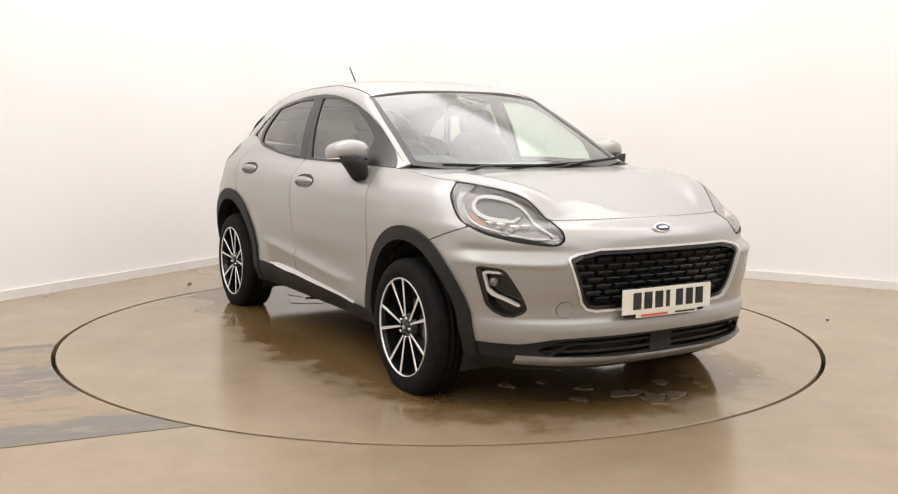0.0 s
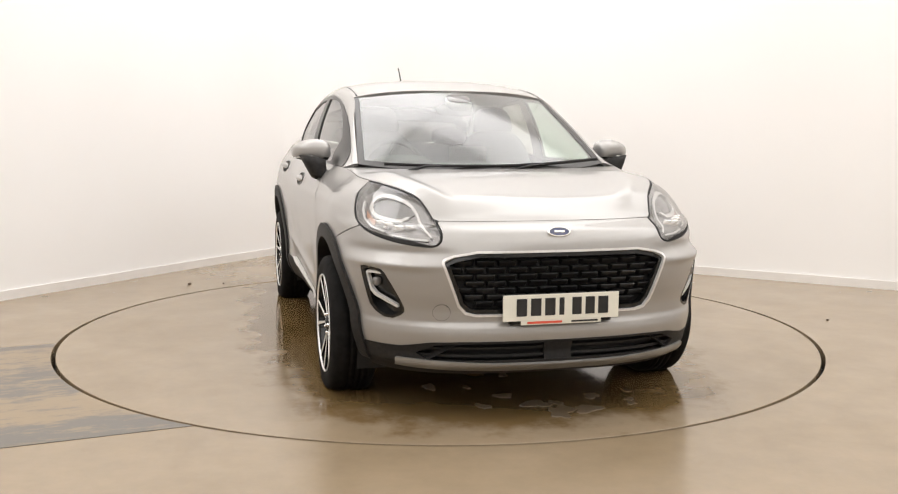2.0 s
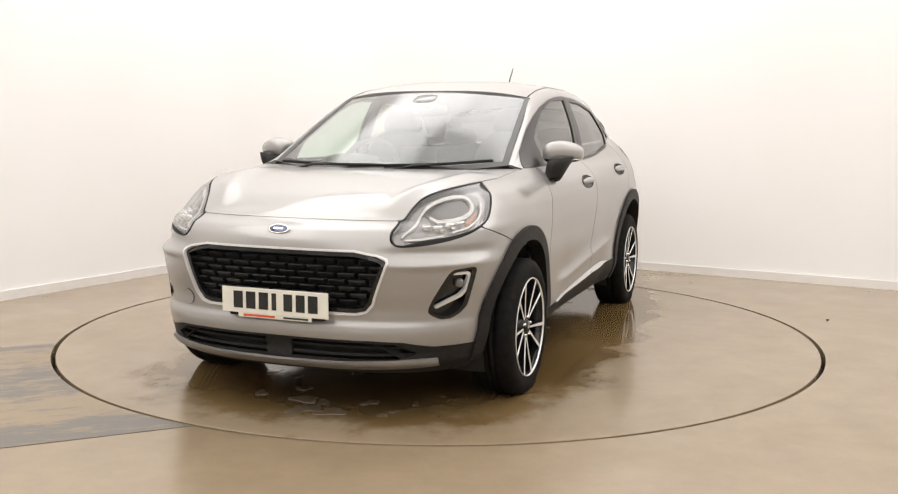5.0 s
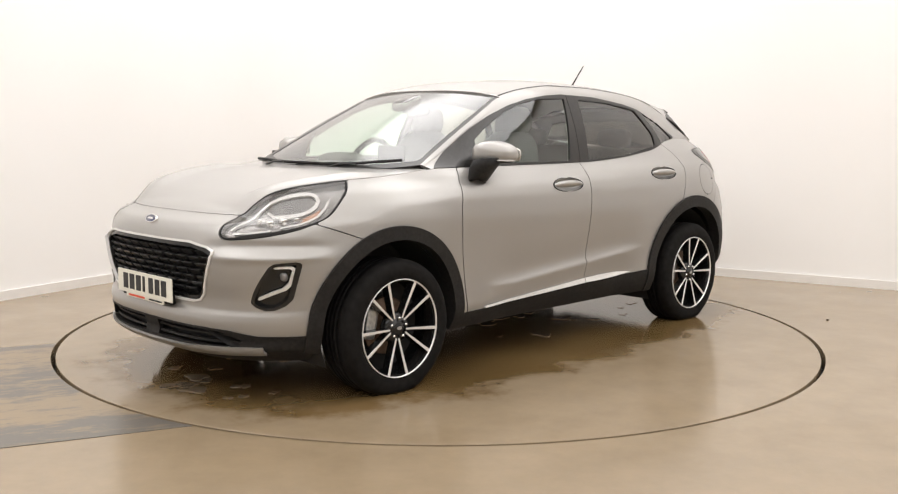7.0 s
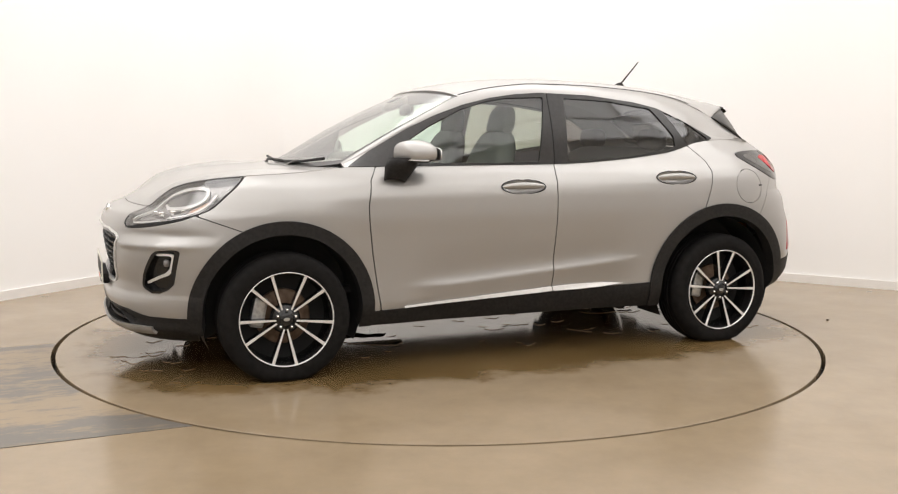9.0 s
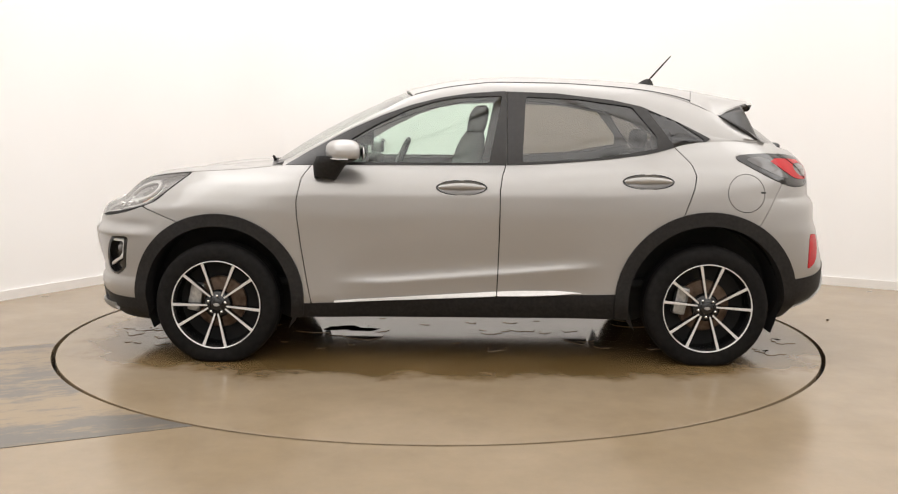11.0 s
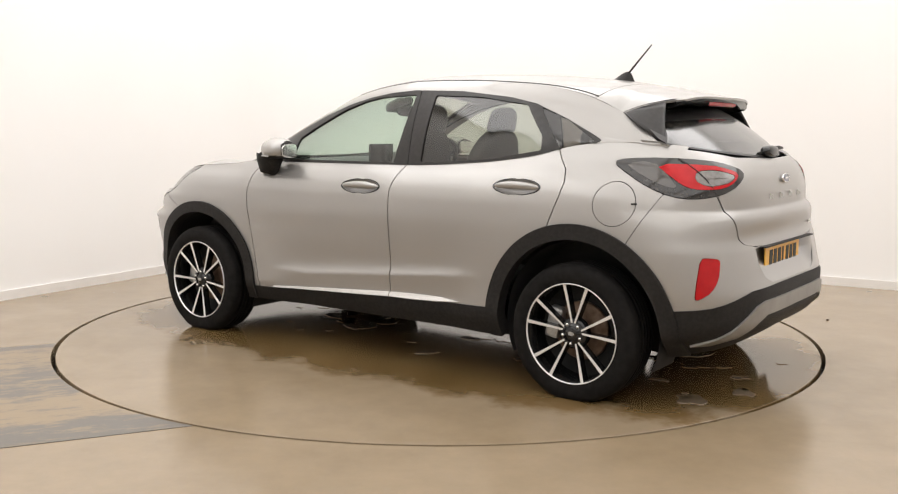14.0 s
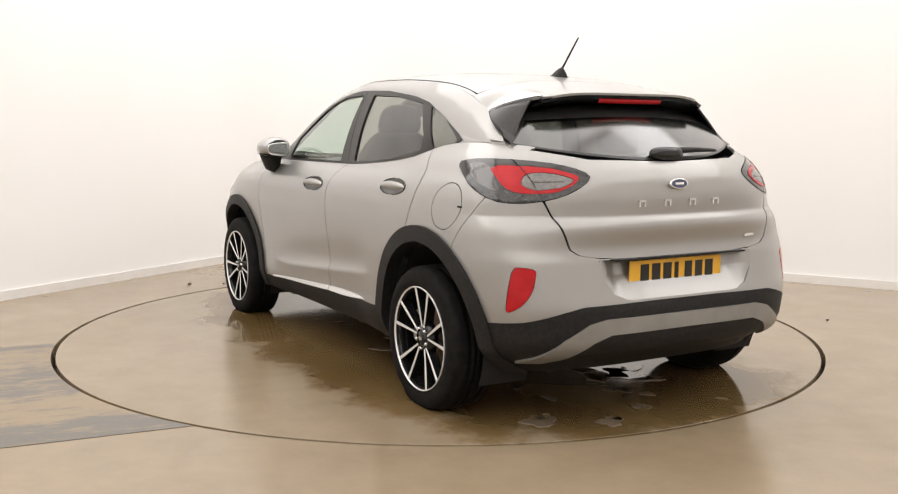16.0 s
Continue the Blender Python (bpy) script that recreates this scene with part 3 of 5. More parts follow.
def rear_glass_grid(nu, nv):
    w = np.linspace(-1, 1, nu)[:, None]
    v = np.linspace(0, 1, nv)[None, :]
    a = np.abs(w)
    xb, zb, hb = -1.885 + 0.28 * a ** 2.2, 1.112 + 0.066 * a ** 2, 0.640
    xt, zt, ht = -1.50 + 0.115 * a ** 2, 1.385 - 0.068 * a ** 2, 0.594
    x, y, z = xb + (xt - xb) * v, w * (hb + (ht - hb) * v), zb + (zt - zb) * v
    bulge = 0.018 * np.sin(math.pi * v)
    return np.stack([x - bulge * 0.6, y, z + bulge * 0.7], -1)


HOOD_Z = pc([1.0, 1.10, 1.25, 1.4, 1.6, 1.75, 1.88, 1.93, 1.968], [1.040, 1.036, 1.030, 1.018, 0.985, 0.945, 0.895, 0.872, 0.850])


def hood_grid(ns, nw):
    s = np.concatenate([np.linspace(0.03, 0.295, 40), np.linspace(0.302, 0.40, 24), np.linspace(0.408, 1.09, ns - 64)])[:, None]
    w = np.linspace(0, 1, nw)[None, :]
    T = low(s + 0 * w, ZT(s) + 0 * w)
    x, y = T[..., 0], T[..., 1] * w
    zc = HOOD_Z(x)
    z = zc + (T[..., 2] - zc) * w ** 2.4
    # the wings stand proud along the bonnet's edges
    along_x = np.clip((x - 1.12) / 0.25, 0, 1) * np.clip((1.95 - x) / 0.28, 0, 1)
    z = z + 0.019 * np.exp(-((w - 0.83) / 0.095) ** 2) * along_x * along_x * (3 - 2 * along_x)
    return np.stack([x, y, z], -1)

# ---------- car: body ----------
def ring_d(P, ax, r):
    """How far outside a wheel's circle of that radius."""
    return np.hypot(P[..., 0] - ax, P[..., 2] - HUB) - r


GAP = 0.0028
CAR = new("car")
tagged(CAR, "silver-grey compact crossover car with black wheel-arch cladding on the turntable", "car")
EDGE_LOW = lambda x: np.interp(x, [-0.81, 0.83], [0.374, 0.312])      # where the flank's paint ends above the sill
SHUT_F = [(1.046, 0.80), (0.98, 0.845), (0.86, 0.868), (0.78, 0.866), (0.62, 0.848), (0.45, 0.822), (0.30, 0.795), (0.2, 0.78)]
SHUT_M = [(1.06, -0.235), (1.0, -0.212), (0.92, -0.199), (0.70, -0.197), (0.5, -0.192), (0.2, -0.18)]
SHUT_R = [(1.30, -1.00), (1.13, -1.142), (1.06, -1.205), (1.0, -1.222), (0.93, -1.206), (0.80, -1.158), (0.7, -1.12), (0.2, -0.98)]


def shut(P, line):
    zs, xs = zip(*sorted(line))
    return P[..., 0] - np.interp(P[..., 2], zs, xs)


LAMP_F = smooth_poly([(0.312, 0.762), (0.304, 0.80), (0.312, 0.85), (0.33, 0.90), (0.38, 0.96), (0.52, 1.01), (0.66, 1.025), (0.765, 1.028), (0.778, 0.998),
                      (0.752, 0.955), (0.715, 0.905), (0.695, 0.862), (0.67, 0.828), (0.62, 0.798), (0.52, 0.772), (0.42, 0.757), (0.34, 0.750)], 2)


def build_body():
    # flank grids, left side; the right side is mirrored
    FL = low_grid(0.30, 1.42, 0.20, 0, 150, 90, top=True)
    fen = np.minimum.reduce([shut(FL, SHUT_F) - GAP, ring_d(FL, AX_F, 0.43), FL[..., 2] - EDGE_LOW(FL[..., 0])])
    sgrid = np.linspace(0.30, 1.42, 150)[:, None] + 0 * FL[..., 2]
    lampd = poly(sgrid * 0.9, FL[..., 2], [(a * 0.9, b) for a, b in LAMP_F])
    seam = 0.823 - FL[..., 2] - (1.715 - FL[..., 0]) * 0.363         # bumper lies below this line
    fender = np.minimum.reduce([fen, np.where(FL[..., 0] < 1.36, 1.0, -seam - GAP * 0.9), -lampd - 0.004, 1.80 - FL[..., 0], np.where(FL[..., 0] > 0.94, ZT(sgrid) - 0.002 - FL[..., 2], 1)])
    both("fender", FL, fender, M_PAINT, CAR, flip=False)

    DR = low_grid(1.10, 2.12, 0.20, 0, 190, 80, top=True)
    fd = np.minimum.reduce([-shut(DR, SHUT_F) - GAP, shut(DR, SHUT_M) - GAP, ring_d(DR, AX_F, 0.43), DR[..., 2] - EDGE_LOW(DR[..., 0])])
    rd = np.minimum.reduce([-shut(DR, SHUT_M) - GAP, shut(DR, SHUT_R) - GAP, ring_d(DR, AX_R, 0.45), DR[..., 2] - EDGE_LOW(DR[..., 0])])
    # hollows for the handles
    for xc, zc in ((0.003, 0.934), (-0.970, 0.970)):
        hole = (np.hypot((DR[..., 0] - xc) / 0.128, (DR[..., 2] - zc) / 0.0375) - 1) * 0.04
        fd, rd = np.minimum(fd, hole), np.minimum(rd, hole)
    front_doors = both("front_door", DR, fd, M_PAINT, CAR)
    rear_doors = both("rear_door", DR, rd, M_PAINT, CAR)

    # rear quarter with the cut-outs for lamp and filler flap
    QR = low_grid(1.88, 2.80, 0.20, 0, 150, 100, top=True)
    lamp = poly(lamp_arc(np.linspace(1.88, 2.80, 150)[:, None] + 0 * QR[..., 2]), QR[..., 2], LAMP_R)
    qseam = QR[..., 0] - np.interp(QR[..., 2], [0.74, 0.875, 0.975, 1.0], [-1.55, -1.629, -1.69, -1.70])
    q = np.minimum.reduce([-shut(QR, SHUT_R) - GAP, ring_d(QR, AX_R, 0.45), qseam - 0.0016, -lamp - 0.003, np.hypot(QR[..., 0] + 1.481, QR[..., 2] - 0.915) - 0.100])
    both("rear_quarter", QR, q, M_PAINT, CAR)
    panel("fuel_flap", QR, 0.0965 - np.hypot(QR[..., 0] + 1.481, QR[..., 2] - 0.915), M_PAINT, CAR)
    panel("fuel_flap", QR, 0.0985 - np.hypot(QR[..., 0] + 1.481, QR[..., 2] - 0.915), M_PAINT, CAR, mirror=True)

    # rear bumper and tailgate
    RB = rear_full(low_grid(2.05, 3.0, 0.24, 1.19, 110, 150))
    RB[..., 2] = np.minimum(RB[..., 2], 1.19)
    ay = np.abs(RB[..., 1])
    rseam = np.interp(RB[..., 2], [0.74, 0.875, 0.975, 1.0], [-1.55, -1.629, -1.69, -1.70]) - RB[..., 0]
    black_top = np.interp(ay, [0, 0.20, 0.52, 0.60, 0.74, 0.84, 0.9], [0.535, 0.535, 0.530, 0.512, 0.470, 0.452, 0.450])
    gate = np.interp(RB[..., 2], [0.716, 0.722, 0.735, 0.76, 0.85, 0.95, 1.0, 1.10], [0.26, 0.42, 0.51, 0.55, 0.585, 0.628, 0.645, 0.665]) - ay
    gate = np.where(RB[..., 2] < 0.716, (RB[..., 2] - 0.716), gate)
    topz = np.interp(ay, [0, 0.40, 0.66, 0.8], [1.108, 1.118, 1.168, 1.178])
    srb = np.concatenate([np.linspace(2.05, 3.0, 110), np.linspace(3.0, 2.05, 110)[1:]])[:, None] + 0 * RB[..., 2]
    lampall = poly(lamp_arc(srb), RB[..., 2], LAMP_R)
    plate_pocket = poly(ay, RB[..., 2], POCKET)
    refl = poly(ay, RB[..., 2], REFL)
    bump = np.minimum.reduce([-gate - 0.0042, RB[..., 2] - black_top, rseam - 0.0016, ring_d(RB, AX_R, 0.45), -lampall - 0.003, topz - RB[..., 2], -plate_pocket])
    bump = np.minimum(bump, -np.where(RB[..., 0] < -1.7, refl, -1) - 0.002)
    panel("rear_bumper", RB, bump, M_PAINT, CAR)
    tg = np.minimum.reduce([gate - 0.0042, -lampall - 0.003, topz - RB[..., 2]])
    tailgate = panel("tailgate", RB, tg, M_PAINT, CAR)
    blk = np.minimum.reduce([black_top - RB[..., 2] + 0.004, ring_d(RB, AX_R, 0.43), -1.56 - RB[..., 0]])
    panel("rear_bumper_cladding", RB, blk, M_BLACK, CAR, "black textured lower bumper", lift=0.004, depth=0.03)
    skid = poly(ay, RB[..., 2], [(-0.4, 0.418), (0.40, 0.415), (0.48, 0.388), (0.56, 0.33), (0.62, 0.295), (0.71, 0.295), (0.60, 0.40), (0.50, 0.463), (0.42, 0.480), (-0.4, 0.480)])
    panel("skid_plate", RB, np.where(RB[..., 0] < -1.6, skid, -1), M_SATIN, CAR, "satin silver rear skid panel", lift=0.014, depth=0.02)

    # front bumper
    FB = front_full(low_grid(0.0, 1.05, 0.20, 0, 150, 130, top=True))
    sf = np.abs(np.linspace(-1.05, 1.05, 299))[:, None] + 0 * FB[..., 2]
    ay = np.abs(FB[..., 1])
    seam = 0.823 - FB[..., 2] - (1.715 - FB[..., 0]) * 0.363
    lampd = poly(sf * 0.9, FB[..., 2], [(a * 0.9, b) for a, b in LAMP_F])
    grille = poly(ay, FB[..., 2], GRILLE)
    fog = np.where(FB[..., 0] > 1.6, poly(ay, FB[..., 2], FOG), -1)
    lowline = np.interp(ay, [0, 0.42, 0.55, 0.66, 0.80, 0.86], [0.352, 0.352, 0.346, 0.322, 0.318, 0.330])
    fb = np.minimum.reduce([np.where(FB[..., 0] > 1.80, 1.0, seam - GAP * 0.9), -lampd - 0.004, ZT(sf) - 0.002 - FB[..., 2], -grille, -fog, FB[..., 2] - lowline, ring_d(FB, AX_F, 0.43)])
    # painted nose panel up to the bonnet
    panel("front_bumper", FB, fb, M_PAINT, CAR, depth=0.02)
    lowgrille = poly(ay, FB[..., 2], [(-0.5, 0.272), (0.55, 0.272), (0.60, 0.30), (0.52, 0.340), (0.40, 0.346), (-0.5, 0.346)])
    lowgrille = np.where(FB[..., 0] > 1.5, lowgrille, -1)
    lb = np.minimum.reduce([lowline - FB[..., 2] + 0.003, -lowgrille, ring_d(FB, AX_F, 0.42), FB[..., 0] - 1.5])
    panel("front_bumper_cladding", FB, lb, M_BLACK, CAR, "black textured lower front bumper", lift=0.003, depth=0.05)
    LG = front_full(low_grid(0.0, 0.55, 0.25, 0.37, 90, 14))
    panel("lower_grille_back", LG, np.full(LG.shape[:2], 1.0), M_DARK, CAR, lift=-0.05, depth=0)
    for zz in (0.292, 0.318):
        sl = front_full(low_grid(0.0, 0.42, zz - 0.005, zz + 0.005, 50, 3))
        panel("lower_grille_bar", sl, np.full(sl.shape[:2], 1.0), M_BLACK, CAR, lift=-0.012, depth=0.03)
    mid = front_full(low_grid(0.0, s_of(y=0.062, z=0.31), 0.272, 0.346, 12, 12))
    panel("radar_cover", mid, np.full(mid.shape[:2], 1.0), M_BLACK, CAR, lift=-0.005, depth=0.02)
    LP = front_full(low_grid(0.0, 0.62, 0.225, 0.275, 120, 20))
    lip = 0.015 - np.abs(LP[..., 2] - np.interp(np.abs(LP[..., 1]), [0, 0.3, 0.66], [0.245, 0.248, 0.262]))
    lip = np.minimum(lip, 0.665 - np.abs(LP[..., 1]))
    panel("front_lip", LP, lip, M_SATIN, CAR, "satin silver front lip", lift=0.016, depth=0.03)

    # bonnet
    H = hood_grid(120, 60)
    Hf = np.concatenate([H[:, ::-1] * np.array([1, -1, 1]), H[:, 1:]], 1)
    wf = np.abs(np.linspace(-1, 1, 119))[None, :] + 0 * Hf[..., 0]
    f = np.minimum(np.where(H[:, -1:, 1] < 0.2, 1.0, (1 - wf) * 0.5 - 0.0015), Hf[..., 0] - (1.105 - 0.19 * (Hf[..., 1] / 0.68) ** 2))
    panel("bonnet", Hf, f, M_PAINT, CAR, depth=0.015, flip=True)

    # sills
    SI = low_grid(1.10, 2.06, 0.22, 0.40, 160, 26)
    si = np.minimum.reduce([EDGE_LOW(SI[..., 0]) + 0.002 - SI[..., 2], ring_d(SI, AX_F, 0.42), ring_d(SI, AX_R, 0.44), SI[..., 2] - 0.238])
    both("sill_cladding", SI, si, M_BLACK, CAR, "black textured sill", lift=0.006, depth=0.05)
    SF = low_grid(1.10, 1.80, 0.29, 0.41, 200, 40)
    topl = np.interp(SF[..., 0], [-0.64, -0.50, -0.34, -0.19, 0.675], [0.378, 0.390, 0.389, 0.384, 0.330])
    botl = np.interp(SF[..., 0], [-0.64, -0.50, -0.34, -0.19, 0.675], [0.376, 0.365, 0.359, 0.358, 0.320])
    SF[..., 1] += 0.024 * np.clip((topl - SF[..., 2]) / 0.045, 0, 1.3)
    stf = np.minimum.reduce([topl - SF[..., 2], SF[..., 2] - botl, 0.675 - SF[..., 0], SF[..., 0] + 0.637])
    for nm, doors, extra in (("front", front_doors, shut(SF, SHUT_M) - GAP), ("rear", rear_doors, -shut(SF, SHUT_M) - GAP)):
        for k, d in enumerate(doors):
            panel("sill_trim", SF, np.minimum(stf, extra), M_TRIM, d, "bright silver trim strip", lift=0.009, depth=0.008, mirror=bool(k))

    # wheel arches: cladding rings and dark liners
    for ax, r0, r1, s0, s1 in ((AX_F, 0.392, 0.458, 0.30, 1.45), (AX_R, 0.412, 0.484, 1.70, 2.78)):
        A = low_grid(s0, s1, 0.20, 0.88, 190, 110)
        ringf = np.minimum.reduce([ring_d(A, ax, r0), -ring_d(A, ax, r1), A[..., 2] - 0.24, np.where((np.abs(A[..., 0] - ax) < 0.55), 1, -1)])
        both("wheel_arch", A, ringf, M_BLACK, CAR, "black textured wheel-arch cladding", lift=0.014, depth=0.07)
    for ax in (AX_F, AX_R):
        for side in (1, -1):
            vs, fs = [], []
            n = 28
            for i in range(n + 1):
                a = math.radians(-25 + 230 * i / n)
                for yy in (0.80, 0.56):
                    vs.append((ax + 0.40 * math.cos(a), side * yy, HUB + 0.40 * math.sin(a)))
            for i in range(n):
                fs.append((2 * i, 2 * i + 1, 2 * i + 3, 2 * i + 2))
            k = len(vs)
            for i in range(n + 1):
                vs.append(vs[2 * i + 1])
            vs.append((ax, side * 0.56, HUB))
            for i in range(n):
                fs.append((k + i, k + i + 1, k + n + 1))
            mesh_ob("arch_liner", vs, fs, M_DARK, CAR)

    # dark inner shell behind the gaps
    IN = low_grid(0.0, 3.0, 0.22, 0, 240, 50, top=True)
    inn = np.minimum(ring_d(IN, AX_F, 0.41), ring_d(IN, AX_R, 0.43))
    inn = np.minimum(inn, 1.035 - IN[..., 2])
    inn = np.minimum(inn, np.where(IN[..., 0] < -1.6, -poly(IN[..., 1], IN[..., 2], POCKET), 1))
    both("inner_shell", IN, inn, M_DARK, CAR, lift=-0.055, depth=0)
    bm = box_bm((3.5, 1.02, 0.06), (0.0, 0, 0.235), 0.02)
    box_bm((1.75, 1.55, 0.07), (0, 0, 0.26), 0.02, bm=bm)
    box_bm((0.5, 1.0, 0.14), (1.72, 0, 0.29), 0.04, bm=bm)
    box_bm((0.40, 1.0, 0.16), (-1.70, 0, 0.35), 0.04, bm=bm)
    part("underbody", bm, M_DARK, CAR)
    return front_doors, rear_doors, tailgate


GRILLE = [(-0.6, 0.738), (0.36, 0.736), (0.455, 0.718), (0.497, 0.700), (0.503, 0.685), (0.435, 0.505), (0.405, 0.472), (0.36, 0.462), (-0.6, 0.462)]
FOG = smooth_poly([(0.802, 0.66), (0.765, 0.657), (0.727, 0.65), (0.70, 0.60), (0.645, 0.50), (0.640, 0.465), (0.70, 0.432), (0.760, 0.470), (0.783, 0.55), (0.80, 0.63)], 1)
POCKET = [(-0.5, 0.548), (0.30, 0.548), (0.37, 0.575), (0.43, 0.66), (0.42, 0.7135), (-0.5, 0.7135)]
S_ARC = np.linspace(1.9, 3.0, 300)
ARC = low(S_ARC, 1.03 + 0 * S_ARC)
ARC = np.concatenate([[0], np.cumsum(np.linalg.norm(np.diff(ARC, axis=0), axis=1))])
ARC = ARC - np.interp(s_of(x=-1.43, z=1.09, rear=True), S_ARC, ARC)
lamp_arc = lambda s: np.interp(s, S_ARC, ARC)
L_IN = float(lamp_arc(s_of(y=0.428, z=1.05, rear=True)))
LAMP_R = smooth_poly([(0, 1.097), (0.07, 1.113), (0.25, 1.118), (0.45, 1.107), (L_IN - 0.09, 1.088), (L_IN, 1.058), (L_IN - 0.015, 1.02), (L_IN - 0.10, 0.972), (L_IN - 0.2, 0.950), (0.36, 0.943), (0.27, 0.953), (0.17, 0.993), (0.07, 1.050)], 1)
REFL = smooth_poly([(0.694, 0.685), (0.735, 0.692), (0.768, 0.692), (0.784, 0.60), (0.790, 0.53), (0.787, 0.510), (0.775, 0.518), (0.745, 0.545), (0.711, 0.60), (0.697, 0.66)], 1)
FRONT_DOORS, REAR_DOORS, TAILGATE = build_body()


def build_glasshouse():
    WIN = [(0.945, 1.040), (0.25, 1.043), (-0.24, 1.045), (-0.658, 1.066), (-0.953, 1.105), (-1.29, 1.172), (-1.325, 1.192), (-1.299, 1.208),
           (-1.134, 1.290), (-0.953, 1.364), (-0.803, 1.396), (-0.5, 1.431), (-0.196, 1.440), (-0.042, 1.429), (0.11, 1.406), (0.269, 1.367), (0.43, 1.310), (0.586, 1.241), (0.80, 1.128)]
    G = house_grid(0.965, -1.64, 0.0, 2.0, 420, 110)
    x, z = G[..., 0], G[..., 2]
    win = poly(x, z, WIN)
    fin = poly(x, z, [(-1.385, 1.33), (-1.60, 1.175), (-1.8, 1.10), (-1.8, 1.40)])
    pillars = np.minimum.reduce([-win - 0.001, -fin - 0.001, 0.96 - x])
    both("pillar_frame", G, pillars, M_PAINT, CAR, depth=0.015)
    gl_f = round_poly([(0.612, 1.060), (0.600, 1.178), (0.479, 1.250), (0.296, 1.338), (0.149, 1.384), (0.019, 1.407), (-0.212, 1.416), (-0.142, 1.060)], 0.014)
    gl_r = round_poly([(-0.318, 1.064), (-0.338, 1.412), (-0.622, 1.400), (-0.905, 1.360), (-1.031, 1.206), (-1.035, 1.140), (-0.717, 1.088)], 0.014)
    gl_q = round_poly([(-0.988, 1.345), (-1.128, 1.150), (-1.272, 1.170), (-1.292, 1.190), (-1.140, 1.287)], 0.012)
    df, dr, dq = poly(x, z, gl_f), poly(x, z, gl_r), poly(x, z, gl_q)
    both("pillar_lining", G, np.minimum.reduce([win - 0.004, -df - 0.004, -dr - 0.004, -dq - 0.004, 0.60 - x]), M_LINER, CAR, "pale pillar lining inside", lift=-0.018, depth=0)
    for k in (0, 1):
        panel("window_frame", G, np.minimum.reduce([win, -df, shut(G, SHUT_M) + 0.0]), M_FRAME, FRONT_DOORS[k], "gloss black window frame", lift=0.003, depth=0.015, mirror=bool(k))
        panel("window_glass", G, df + 0.004, M_GLASS, FRONT_DOORS[k], "green-tinted side glass", lift=-0.004, depth=0, mirror=bool(k))
        panel("window_frame", G, np.minimum.reduce([win, -dr, -dq, -shut(G, SHUT_M) - 0.004, ]), M_FRAME, REAR_DOORS[k], "gloss black window frame", lift=0.003, depth=0.015, mirror=bool(k))
        panel("window_glass", G, dr + 0.004, M_PRIVACY, REAR_DOORS[k], "dark privacy glass", lift=-0.004, depth=0, mirror=bool(k))
        panel("quarter_glass", G, dq + 0.004, M_QUARTER, REAR_DOORS[k], "dark privacy glass", lift=-0.002, depth=0, mirror=bool(k))
    R = roof_grid(0.345, -1.68, 150, 60)
    rx, ry = R[..., 0], np.abs(R[..., 1])
    front = (0.335 - 0.067 * (ry / 0.588) ** 2) - rx
    tip = rx - (-1.662 + 0.075 * (ry / 0.5) ** 3)
    gapl = rx - (-1.335 + 0.10 * (ry / 0.57) ** 1.5)
    panel("roof", R, np.minimum(front, gapl - 0.002), M_PAINT, CAR, depth=0.02, flip=True)
    sp = panel("spoiler", R, np.minimum.reduce([-gapl - 0.002, tip, 0.62 - ry]), M_PAINT, TAILGATE, "silver roof spoiler", depth=0.010, flip=True)
    # black strips in the roof's side channels
    for side in (1, -1):
        path = []
        for xx in np.linspace(0.262, -1.24, 40):
            yy = 0.965 * float(RE_Y(xx))
            path.append((float(xx), side * yy, float(RE_Z(xx) + (ROOF_Z(xx) - RE_Z(xx)) * (1 - 0.965 ** float(RE_P(xx)))) - 0.001))
        mesh_ob("roof_strip", *tube(path, 0.0045, 8), M_FRAME, CAR, "thin black roof channel strip")
    # dark underside of the spoiler and brake light
    edge = []
    for xx in np.linspace(-1.392, -1.582, 10):
        edge.append((float(xx), float(RE_Y(xx)), float(RE_Z(xx))))
    for yy in np.linspace(0.48, 0, 12):
        xt = -1.662 + 0.075 * (yy / 0.5) ** 3
        w = yy / float(RE_Y(xt))
        edge.append((xt, float(yy), float(RE_Z(xt) + (ROOF_Z(xt) - RE_Z(xt)) * (1 - w ** float(RE_P(xt)))) - 0.010))
    edge = edge + [(px, -py, pz) for px, py, pz in edge[::-1][1:]]
    vs, fs = [], []
    for px, py, pz in edge:
        a_ = abs(py) / 0.6
        gx, gz = -1.885 + 0.28 * a_ ** 2.2, 1.112 + 0.066 * a_ ** 2          # the window below
        tx, tz = -1.50 + 0.115 * a_ ** 2, 1.385 - 0.068 * a_ ** 2
        vs += [(px + 0.004, py * 0.995, pz + 0.006), (px + 0.012, py * 0.985, pz - 0.010 * (1 - a_ ** 4)),
               (gx + (tx - gx) * 0.88 - 0.006, py * 0.99, gz + (tz - gz) * 0.88), (tx + 0.02, py * 0.98, tz - 0.01)]
    for i in range(len(edge) - 1):
        for k in range(3):
            fs.append((4 * i + k, 4 * i + 4 + k, 4 * i + 5 + k, 4 * i + k + 1))
    mesh_ob("spoiler_underside", vs, fs, M_GLOSSBLACK, sp, "gloss black spoiler underside")
